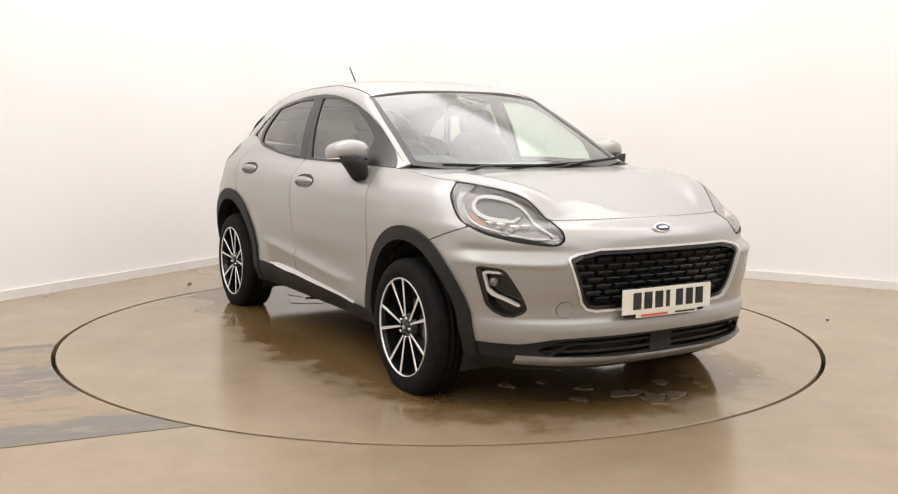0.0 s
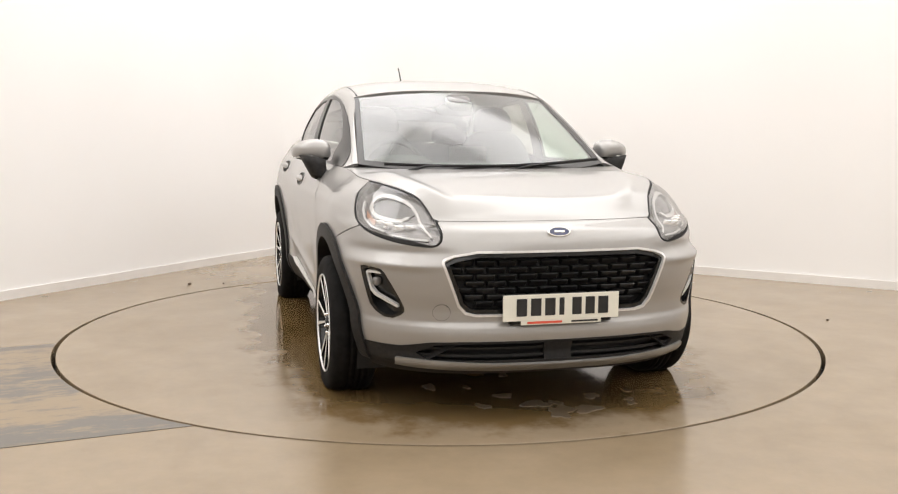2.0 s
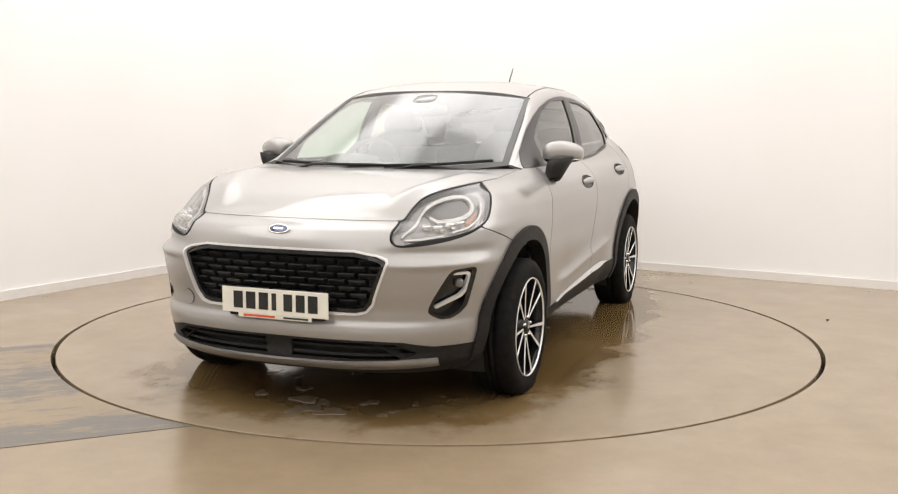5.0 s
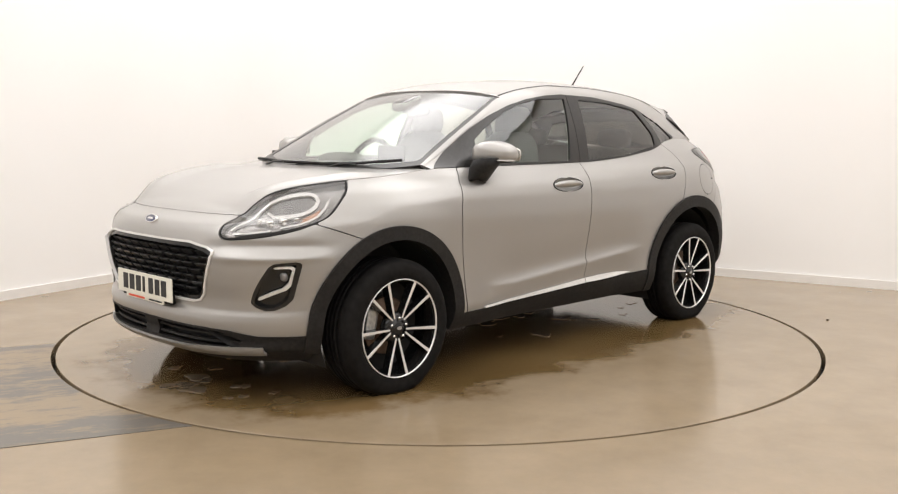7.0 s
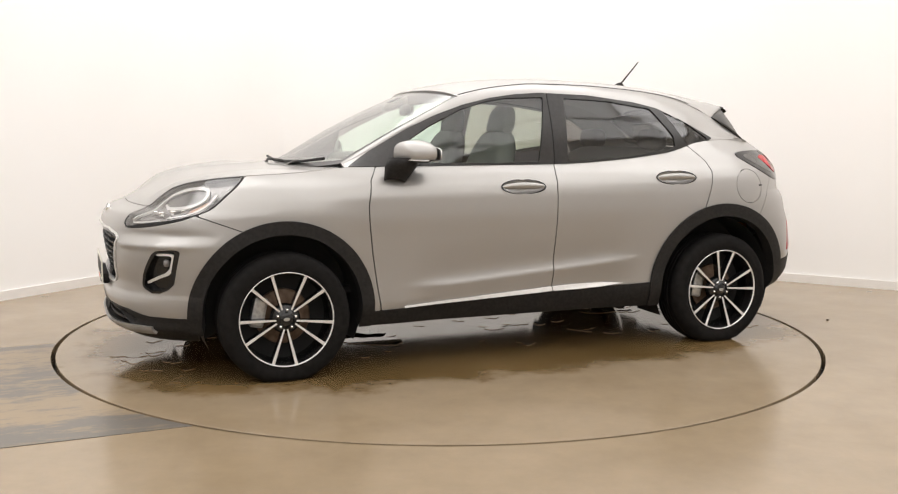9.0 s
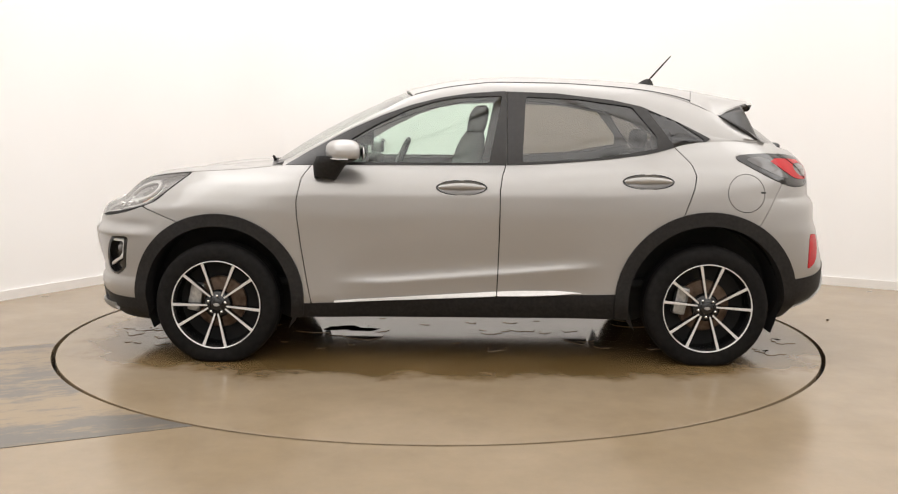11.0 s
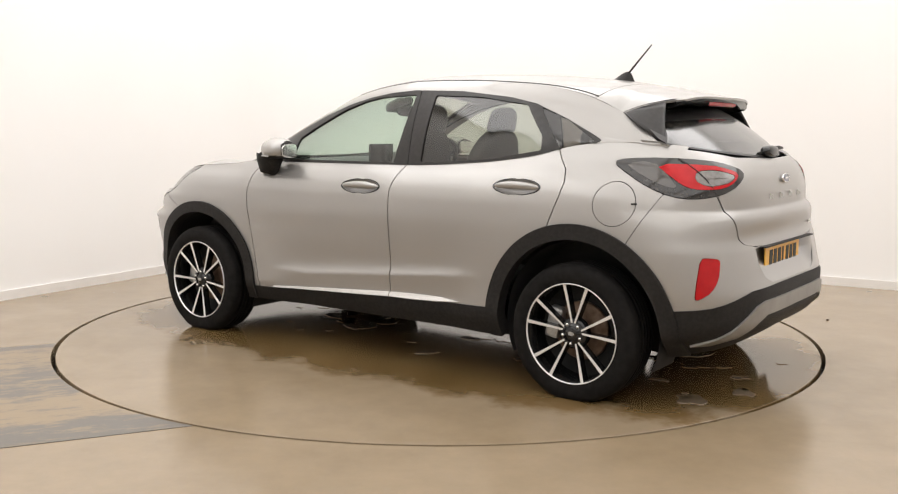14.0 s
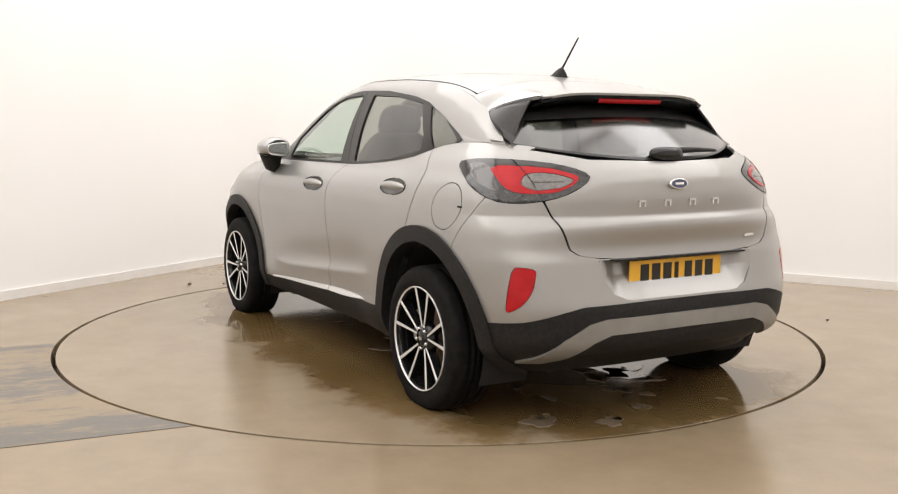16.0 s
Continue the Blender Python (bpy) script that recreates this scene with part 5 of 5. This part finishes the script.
    # badges: plain ovals
    for x, z, face, tilt in ((2.066, 0.812, 1, -28), (-1.964, 1.016, -1, -8)):
        badge = new("badge")
        badge.parent = CAR
        badge["label"] = "small oval badge, dark blue with bright rim"
        badge.matrix_basis = Matrix.Translation((x, 0, z)) @ Matrix.Rotation(radians(tilt) * face, 4, "Y") @ Matrix.Rotation(-math.pi / 2 * face, 4, "Z")
        vs, fs = lathe([(0.050, -0.008), (0.054, 0.0), (0.052, 0.004), (0.044, 0.0035)], 36)
        mesh_ob("rim", [(v[0], v[1], v[2] * 0.42) for v in vs], fs, M_CHROME, badge)
        vs, fs = lathe([(0.0445, 0.0025), (0.02, 0.004), (0.0, 0.0045)], 36)
        mesh_ob("field", [(v[0], v[1], v[2] * 0.42) for v in vs], fs, M_BLUE, badge)
        part("mark", box_bm((0.046, 0.002, 0.009), (0, 0.005, 0), 0.0008), M_CHROME, badge)
    for y in (0.200, 0.062, -0.078, -0.215):
        bm = bmesh.new()
        x = float(low(s_of(y=max(abs(y), 0.001), z=0.937, rear=True), 0.937)[0]) - 0.003
        box_bm((0.007, 0.036, 0.008), (x, y, 0.948), bm=bm)
        box_bm((0.007, 0.008, 0.026), (x, y + 0.014, 0.937), bm=bm)
        box_bm((0.007, 0.008, 0.026), (x, y - 0.014, 0.937), bm=bm)
        part("tailgate_mark", bm, M_WHITELENS, CAR, "bright raised mark")
    part("small_badge", box_bm((0.004, 0.07, 0.012), (float(low(s_of(y=0.43, z=0.775, rear=True), 0.775)[0]) - 0.004, -0.43, 0.778), 0.001, Matrix.Rotation(radians(10), 4, "Z")), M_CHROME, CAR)


build_nose()


# ---------- doors: handles, mirrors ----------
def build_side_details():
    for doors, xc, zc in ((FRONT_DOORS, 0.003, 0.934), (REAR_DOORS, -0.970, 0.970)):
        s_c = 1 + (XA - xc) / (XA - XB)
        P = low_grid(s_c - 0.07, s_c + 0.07, zc - 0.05, zc + 0.05, 70, 30)
        u, v = (P[..., 0] - xc) / 0.128, (P[..., 2] - zc) / 0.0375
        cup = (1 - np.hypot(u, v)) * 0.04
        N = normals(P)
        Pc = P - N * (0.034 * np.sqrt(np.clip(1 - (u * u + v * v), 0, 1)))[..., None]
        ub, vb = u, (P[..., 2] - zc - 0.004 + 0.004 * u * u) / 0.0145
        bar = (1 - np.hypot(ub / 0.97, vb)) * 0.02
        Pb = P + N * (0.024 * np.sqrt(np.clip(1 - (ub / 0.97) ** 2 - vb ** 2, 0, 1)))[..., None]
        for k in (0, 1):
            hd = panel("door_handle", Pb, bar, M_PAINT, doors[k], "silver pull handle in an oval cup", lift=0.004, depth=0.006, mirror=bool(k))
            panel("handle_edge", P, np.minimum(cup + 0.002, 0.0012 - cup), M_GLOSSBLACK, doors[k], lift=0.0022, depth=0.003, mirror=bool(k))
            panel("handle_cup", Pc, cup + 0.001, M_PAINT, doors[k], "shaded handle cup", depth=0, mirror=bool(k))
    for k in (0, 1):
        left = k == 0
        def lean(v):
            f = (v.y + 0.10) / 0.2
            return Vector((v.x * (1.0 - 0.15 * f) - 0.045 * f, v.y, v.z * (1.0 - 0.28 * max(0, f)) + 0.010 * (1 - abs(2 * f - 1))))
        c = (0.640, 0.872, 1.112)
        mir = mesh_ob("door_mirror", *sided(shell(c, (0.098, 0.102, 0.068), 2.7, 36, 26, lambda m: m[2] > 1.083 and m[0] > 0.566 - 0.045 * (m[1] - 0.772) / 0.2, lean), left), M_PAINT, FRONT_DOORS[k], "silver-capped door mirror on a black arm")
        mesh_ob("mirror_base", *sided(shell(c, (0.096, 0.101, 0.066), 2.7, 36, 26, None, lean), left), M_BLACK, FRONT_DOORS[k], "black mirror housing")
        mesh_ob("mirror_indicator", *sided(shell((c[0] + 0.004, c[1], 1.080), (0.096, 0.104, 0.007), 2.7, 30, 8, lambda m: m[1] > 0.86 and m[0] > 0.585, lean), left), M_WHITELENS, FRONT_DOORS[k], "clear indicator strip")
        arm = bmesh.new()
        secs = [((0.720, 0.780, 0.972), 0.052, 0.07), ((0.722, 0.838, 0.970), 0.054, 0.075), ((0.716, 0.848, 0.992), 0.062, 0.08), ((0.700, 0.860, 1.040), 0.080, 0.10), ((0.675, 0.872, 1.082), 0.088, 0.12)]
        rings = []
        for (px, py, pz), rx, ry in secs:
            rings.append([arm.verts.new((px + rx * math.cos(a), (py + 0.6 * ry * math.sin(a)) * (1 if left else -1), pz + 0.008 * math.cos(a) + 0.012 * math.sin(a))) for a in [2 * math.pi * i / 14 for i in range(14)]])
        for a, b in zip(rings, rings[1:]):
            for i in range(14):
                arm.faces.new((a[i], a[(i + 1) % 14], b[(i + 1) % 14], b[i]))
        arm.faces.new(rings[0]), arm.faces.new(rings[-1])
        part("mirror_arm", arm, M_BLACK, FRONT_DOORS[k], "black mirror arm", smooth=True)
        vs, fs = shell((0.545, 0.872, 1.110), (0.004, 0.074, 0.045), 3.5, 30, 12, None, lambda v: Vector((v.x - 0.045 * (v.y + 0.10) / 0.2, v.y, v.z * (1 - 0.28 * max(0, (v.y + 0.1) / 0.2)))))
        mesh_ob("mirror_glass", *sided((vs, fs), left), M_CHROME, FRONT_DOORS[k], "mirror glass")


build_side_details()
for side in (1, -1):
    xn = -1.572
    yn = float(low(s_of(x=xn, z=0.918, rear=True), 0.918)[1])
    part("fuel_flap_notch", box_bm((0.026, 0.006, 0.008), (xn, side * yn, 0.918), 0.0015, Matrix.Rotation(radians(side * 12), 4, "Z")), M_DARK, CAR)


# ---------- roof, wipers, cabin ----------
def build_fittings():
    fin = bmesh.new()
    rows = []
    for i in range(10):
        t = i / 9
        x = -1.035 - 0.115 * t
        h = 0.052 * math.sin(math.pi * min(1, t * 0.62 + 0.02)) ** 1.2 if t < 0.85 else 0.052 * (1 - (t - 0.85) / 0.15 * 0.75)
        w = 0.040 * math.sin(math.pi * (0.12 + 0.78 * t)) + 0.004
        z0 = float(ROOF_Z(x)) - 0.004
        rows.append([fin.verts.new((x, w * c, z0 + h * s)) for c, s in ((-1, 0), (-0.75, 0.25), (-0.28, 0.8), (0, 1), (0.28, 0.8), (0.75, 0.25), (1, 0))])
    for a, b in zip(rows, rows[1:]):
        for i in range(6):
            fin.faces.new((a[i], a[i + 1], b[i + 1], b[i]))
    fin.faces.new(rows[-1]), fin.faces.new(rows[0][::-1])
    ant = part("antenna", fin, M_BLACK, CAR, "black roof antenna with raked rod", smooth=True)
    mesh_ob("rod", *tube([(-1.118, 0, 1.535), (-1.18, 0, 1.605), (-1.245, 0, 1.678)], 0.0055, 8, 0.65), M_BLACK, ant)
    # wipers
    for pts, piv in ((((1.03, 0.615, 1.083), (1.075, 0.33, 1.060), (1.11, 0.05, 1.050)), (1.120, 0.10, 1.028)),
                     (((1.10, 0.12, 1.050), (1.115, -0.25, 1.052), (1.085, -0.56, 1.062)), (1.12, -0.46, 1.022))):
        w = mesh_ob("wiper", *tube(pts, 0.008, 6), M_BLACK, CAR, "black windscreen wiper")
        mesh_ob("wiper_arm", *tube([piv, ((pts[1][0] + piv[0]) / 2 + 0.006, (pts[1][1] + piv[1]) / 2, 1.052), pts[1]], 0.009, 6, 0.7), M_GLOSSBLACK, w)
    # cowl under the windscreen
    vs, fs = [], []
    for i in range(25):
        w = -1 + i / 12
        y = 0.69 * w
        x = 1.12 - 0.19 * w * w
        vs += [(x + 0.05, y, 1.018 + 0.012 * w * w), (x + 0.012, y, 1.022 + 0.022 * w * w), (x - 0.04, y, 1.034 + 0.025 * w * w)]
    for i in range(24):
        for k in range(2):
            fs.append((3 * i + k, 3 * i + 3 + k, 3 * i + 4 + k, 3 * i + k + 1))
    mesh_ob("cowl", vs, [f[::-1] for f in fs], M_BLACK, CAR, "black plastic cowl")
    # rear wiper
    hub = mesh_ob("rear_wiper", *shell((-1.880, 0.00, 1.140), (0.030, 0.090, 0.030), 2.6, 20, 12), M_GLOSSBLACK, TAILGATE, "black rear wiper")
    mesh_ob("rear_wiper_arm", *tube([(-1.880, 0.06, 1.130), (-1.878, -0.06, 1.152), (-1.865, -0.18, 1.156), (-1.838, -0.33, 1.152)], 0.020, 6, 0.35), M_BLACK, TAILGATE)

    # seats
    def seat(x, y):
        base = mesh_ob("front_seat", *shell((x + 0.20, y, 0.62), (0.27, 0.24, 0.09), 3.2, 24, 12), M_SEAT, CAR, "dark grey cloth front seat with headrest")
        mesh_ob("backrest", *shell((x, y, 0.91), (0.085, 0.255, 0.325), 3.2, 24, 16, None, lambda v: Vector((v.x - v.z * 0.30, v.y * (1 - 0.18 * max(0, v.z / 0.31)), v.z))), M_SEAT, base)
        mesh_ob("headrest", *shell((x - 0.11, y, 1.285), (0.052, 0.125, 0.088), 3.0, 20, 14, None, lambda v: Vector((v.x - v.z * 0.2, v.y * (1 - 0.15 * v.z / 0.09), v.z))), M_SEAT, base)
        for dy in (-0.05, 0.05):
            mesh_ob("headrest_post", *tube([(x - 0.085, y + dy, 1.14), (x - 0.10, y + dy, 1.24)], 0.006, 6), M_CHROME, base)
    seat(0.02, 0.37)
    seat(0.02, -0.37)
    bench = mesh_ob("rear_bench", *shell((-0.72, 0, 0.62), (0.25, 0.62, 0.09), 4, 24, 10), M_SEAT, CAR, "dark grey rear bench")
    mesh_ob("backrest", *shell((-1.02, 0, 0.86), (0.07, 0.62, 0.27), 4, 28, 14, None, lambda v: Vector((v.x - v.z * 0.28, v.y, v.z))), M_SEAT, bench)
    for y in (-0.36, 0.36):
        mesh_ob("headrest", *shell((-1.13, y, 1.180), (0.050, 0.13, 0.065), 3, 18, 10), M_SEAT, bench)
    part("parcel_shelf", box_bm((0.50, 1.15, 0.02), (-1.42, 0, 1.02), 0.005), M_SEAT, CAR)
    part("cabin_floor", box_bm((2.6, 1.30, 0.04), (-0.2, 0, 0.40), 0.01), M_DARK, CAR)
    # dashboard, steering wheel, mirror
    dash = mesh_ob("dashboard", *shell((0.80, 0, 0.90), (0.27, 0.70, 0.155), 3.2, 36, 16, None, lambda v: Vector((v.x - 0.06 * (v.y / 0.7) ** 2, v.y, v.z))), M_DASH, CAR, "black dashboard with steering wheel on the right")
    mesh_ob("binnacle", *shell((0.62, -0.37, 1.045), (0.12, 0.17, 0.05), 2.5, 20, 12), M_DASH, dash)
    part("screen", box_bm((0.02, 0.22, 0.13), (0.57, 0.02, 1.075), 0.006), M_GLOSSBLACK, dash)
    n, r = 40, 0.182
    ring = [Vector((0, r * math.cos(2 * math.pi * i / n), r * math.sin(2 * math.pi * i / n))) for i in range(n)]
    tilt = Matrix.Translation((0.42, -0.37, 1.0)) @ Matrix.Rotation(radians(-24), 4, "Y")
    vs, fs = [], []
    for i in range(n):
        d = ring[i].normalized()
        for k in range(8):
            a = 2 * math.pi * k / 8
            vs.append(tilt @ (ring[i] + d * 0.016 * math.cos(a) + Vector((0.016 * math.sin(a), 0, 0))))
    for i in range(n):
        j = (i + 1) % n
        for k in range(8):
            l = (k + 1) % 8
            fs.append((i * 8 + k, j * 8 + k, j * 8 + l, i * 8 + l))
    sw = mesh_ob("steering_wheel", vs, fs, M_DASH, dash, "black steering wheel")
    bm = box_bm((0.03, 0.14, 0.10), tilt @ Vector((0, 0, 0)), 0.012, tilt.to_3x3().to_4x4())
    for a in (0, 180, 270):
        v = Vector((0, math.cos(radians(a)) * 0.11, math.sin(radians(a)) * 0.11))
        box_bm((0.018, 0.12 if a < 270 else 0.04, 0.035 if a < 270 else 0.12), tilt @ v, 0.004, tilt.to_3x3().to_4x4(), bm=bm)
    part("steering_spokes", bm, M_DASH, dash)
    rv = mesh_ob("cabin_mirror", *shell((0.36, 0.0, 1.345), (0.018, 0.115, 0.034), 3, 20, 10), M_DASH, CAR, "black cabin mirror")
    mesh_ob("mirror_stem", *shell((0.435, 0.0, 1.385), (0.075, 0.080, 0.032), 3, 20, 12, None, lambda v: Vector((v.x, v.y * (1 + 2.5 * v.z), v.z - 0.4 * v.x))), M_SMOKELENS, rv, "grey sensor housing behind the windscreen")
    # pale pillar trim inside
    G = house_grid(0.93, -1.35, 1.06, 2.0, 120, 8)
    both("pillar_trim", G, np.full(G.shape[:2], 1.0), M_LINER, CAR, lift=-0.022, depth=0)


build_fittings()


# ---------- marks on the floor ----------
def make_worn():
    """Worn coating: grey borders and patches over tan, streaked along the strip."""
    m, nt, b = principled("worn_floor", (0.3, 0.25, 0.2), 0.3)
    tc = nt.nodes.new("ShaderNodeTexCoord")
    mp = nt.nodes.new("ShaderNodeMapping")
    mp.inputs["Scale"].default_value = (1.5, 4.6, 1)
    n = nt.nodes.new("ShaderNodeTexNoise")
    n.inputs["Scale"].default_value, n.inputs["Detail"].default_value, n.inputs["Roughness"].default_value = 2.6, 12, 0.74
    sep = nt.nodes.new("ShaderNodeSeparateXYZ")
    band = nt.nodes.new("ShaderNodeValToRGB")
    cr = band.color_ramp
    cr.interpolation = "LINEAR"
    cr.elements[0].position, cr.elements[0].color = 0.0, (0.55, 0.55, 0.55, 1)
    cr.elements[1].position, cr.elements[1].color = 1.0, (0.5, 0.5, 0.5, 1)
    for pos, v in ((0.13, 0.52), (0.17, 0.27), (0.34, 0.25), (0.42, 0.46), (0.64, 0.44), (0.74, 0.30), (0.93, 0.30), (0.96, 0.48)):
        e = cr.elements.new(pos)
        e.color = (v, v, v, 1)
    add = nt.nodes.new("ShaderNodeMath")
    add.operation = "MULTIPLY_ADD"
    add.inputs[1].default_value, add.inputs[2].default_value = 1.9, -0.30
    mix = nt.nodes.new("ShaderNodeMath")
    mix.operation = "ADD"
    ramp = nt.nodes.new("ShaderNodeValToRGB")
    ramp.color_ramp.elements[0].position, ramp.color_ramp.elements[0].color = 0.47, (0.275, 0.205, 0.125, 1)
    ramp.color_ramp.elements[1].position, ramp.color_ramp.elements[1].color = 0.575, (0.130, 0.117, 0.103, 1)
    half = nt.nodes.new("ShaderNodeMath")
    half.operation = "MULTIPLY"
    half.inputs[1].default_value = 0.5
    wid = nt.nodes.new("ShaderNodeMapRange")
    wid.inputs["From Min"].default_value, wid.inputs["From Max"].default_value = 0.0, 1.86
    nt.links.new(tc.outputs["Object"], mp.inputs["Vector"])
    nt.links.new(mp.outputs[0], n.inputs["Vector"])
    nt.links.new(tc.outputs["Object"], sep.inputs[0])
    nt.links.new(sep.outputs["Y"], wid.inputs["Value"])
    nt.links.new(wid.outputs[0], band.inputs["Fac"])
    nt.links.new(n.outputs["Fac"], add.inputs[0])
    nt.links.new(band.outputs["Color"], mix.inputs[0])
    nt.links.new(add.outputs[0], mix.inputs[1])
    nt.links.new(mix.outputs[0], half.inputs[0])
    nt.links.new(half.outputs[0], ramp.inputs["Fac"])
    nt.links.new(ramp.outputs["Color"], b.inputs["Base Color"])
    bumpy(nt, b, 25, 0.12, 0.003)
    return m


def make_water():
    m, nt, b = principled("water_film", (0.2, 0.15, 0.1), 0.03, spec=0.9)
    vary(nt, b, "Base Color", (0.17, 0.125, 0.08), (0.21, 0.16, 0.11), 5)
    return m


def build_floor_marks():
    ang = math.atan2(0.281, 0.646)
    o = Vector((-1.702, -2.293, 0))
    rot = Matrix.Translation(o) @ Matrix.Rotation(ang, 4, "Z")
    P = np.stack(np.meshgrid(np.linspace(-4.0, 2.2, 125), np.linspace(0, 1.86, 45), indexing="ij") + [np.zeros((125, 45))], -1)
    wx = o.x + P[..., 0] * math.cos(ang) - P[..., 1] * math.sin(ang)
    wy = o.y + P[..., 0] * math.sin(ang) + P[..., 1] * math.cos(ang)
    f = np.minimum(np.hypot(wx, wy) - (TABLE_R + 0.016), np.where(P[..., 0] < 1.2, 1, -1))
    ob = panel("worn_floor_strip", P, f, make_worn(), None, "", lift=0.0025, depth=0.0025)
    ob.matrix_world = rot
    tagged(ob, "worn grey and tan strip of floor coating", "floor marking", kind="structure")
    # water lying on the turntable, in the car's directions
    water = make_water()
    rnd = random.Random(5)
    spots = [(-1.17, -0.27, 0.16), (-1.33, -0.30, 0.10), (-1.30, -0.11, 0.05), (-1.51, -0.07, 0.05), (0.70, 0.10, 0.17), (0.66, 0.0, 0.12),
             (1.98, 0.06, 0.06), (1.84, -0.01, 0.05), (-0.20, 0.05, 0.07), (-0.375, 0.015, 0.05), (-0.2, 0.53, 0.05), (1.97, 0.19, 0.05), (-0.69, 0.30, 0.05), (-1.90, 0.28, 0.05), (-1.76, 0.55, 0.06)]
    for _ in range(38):
        spots.append((rnd.uniform(-1.9, 2.0), rnd.uniform(-0.45, 0.55), rnd.uniform(0.012, 0.035)))
    for x, y, r in spots:
        bm = bmesh.new()
        n = 26
        ph = [rnd.uniform(0, 6.28) for _ in range(4)]
        edge = []
        for i in range(n):
            a = 2 * math.pi * i / n
            rr = r * (1 + 0.28 * math.sin(2 * a + ph[0]) + 0.2 * math.sin(3 * a + ph[1]) + 0.14 * math.sin(5 * a + ph[2]) + 0.1 * math.sin(7 * a + ph[3]))
            edge.append((x + CAR_ON_TABLE[0] + rr * math.cos(a) * 1.3, y + CAR_ON_TABLE[1] + rr * math.sin(a), 0))
        top = [bm.verts.new((p[0] * 0.99 + 0.01 * (x + CAR_ON_TABLE[0]), p[1] * 0.99 + 0.01 * (y + CAR_ON_TABLE[1]), 0.0034)) for p in edge]
        low_ = [bm.verts.new(p) for p in edge]
        bm.faces.new(top)
        for i in range(n):
            j = (i + 1) % n
            bm.faces.new((low_[i], low_[j], top[j], top[i]))
        part("puddle", bm, water, TABLE, "thin puddle of water")


def build_grit():
    """Bits of grit that lie about on the floor."""
    rnd = random.Random(11)
    for x, y, r in ((-2.05, -2.98, 0.009), (-1.86, -3.10, 0.008), (-1.98, 1.62, 0.016), (-1.72, 1.66, 0.010), (2.55, 0.30, 0.010), (2.9, -1.1, 0.008), (1.35, 2.55, 0.008)):
        bm = bmesh.new()
        bmesh.ops.create_icosphere(bm, subdivisions=1, radius=r)
        for v in bm.verts:
            v.co *= rnd.uniform(0.75, 1.2)
            v.co.z *= 0.6
        low_z = min(v.co.z for v in bm.verts)
        for v in bm.verts:
            v.co += Vector((x, y, -low_z - 0.0005))
        tagged(part("grit", bm, M_BRAKE), "tiny dark brown bit of grit on the floor", "grit", "grit on the floor")


build_floor_marks()
build_grit()


# ---------- movement ----------
def motions():
    table_rows, car_rows = [], []
    off = Matrix.Translation((CAR_ON_TABLE[0], CAR_ON_TABLE[1], 0.0))
    for t, deg in TURN:
        m = Matrix.Rotation(radians(deg), 4, "Z")
        table_rows.append((t, m))
        car_rows.append((t, m @ off))
    walk(TABLE, table_rows)
    walk(CAR, car_rows)


motions()
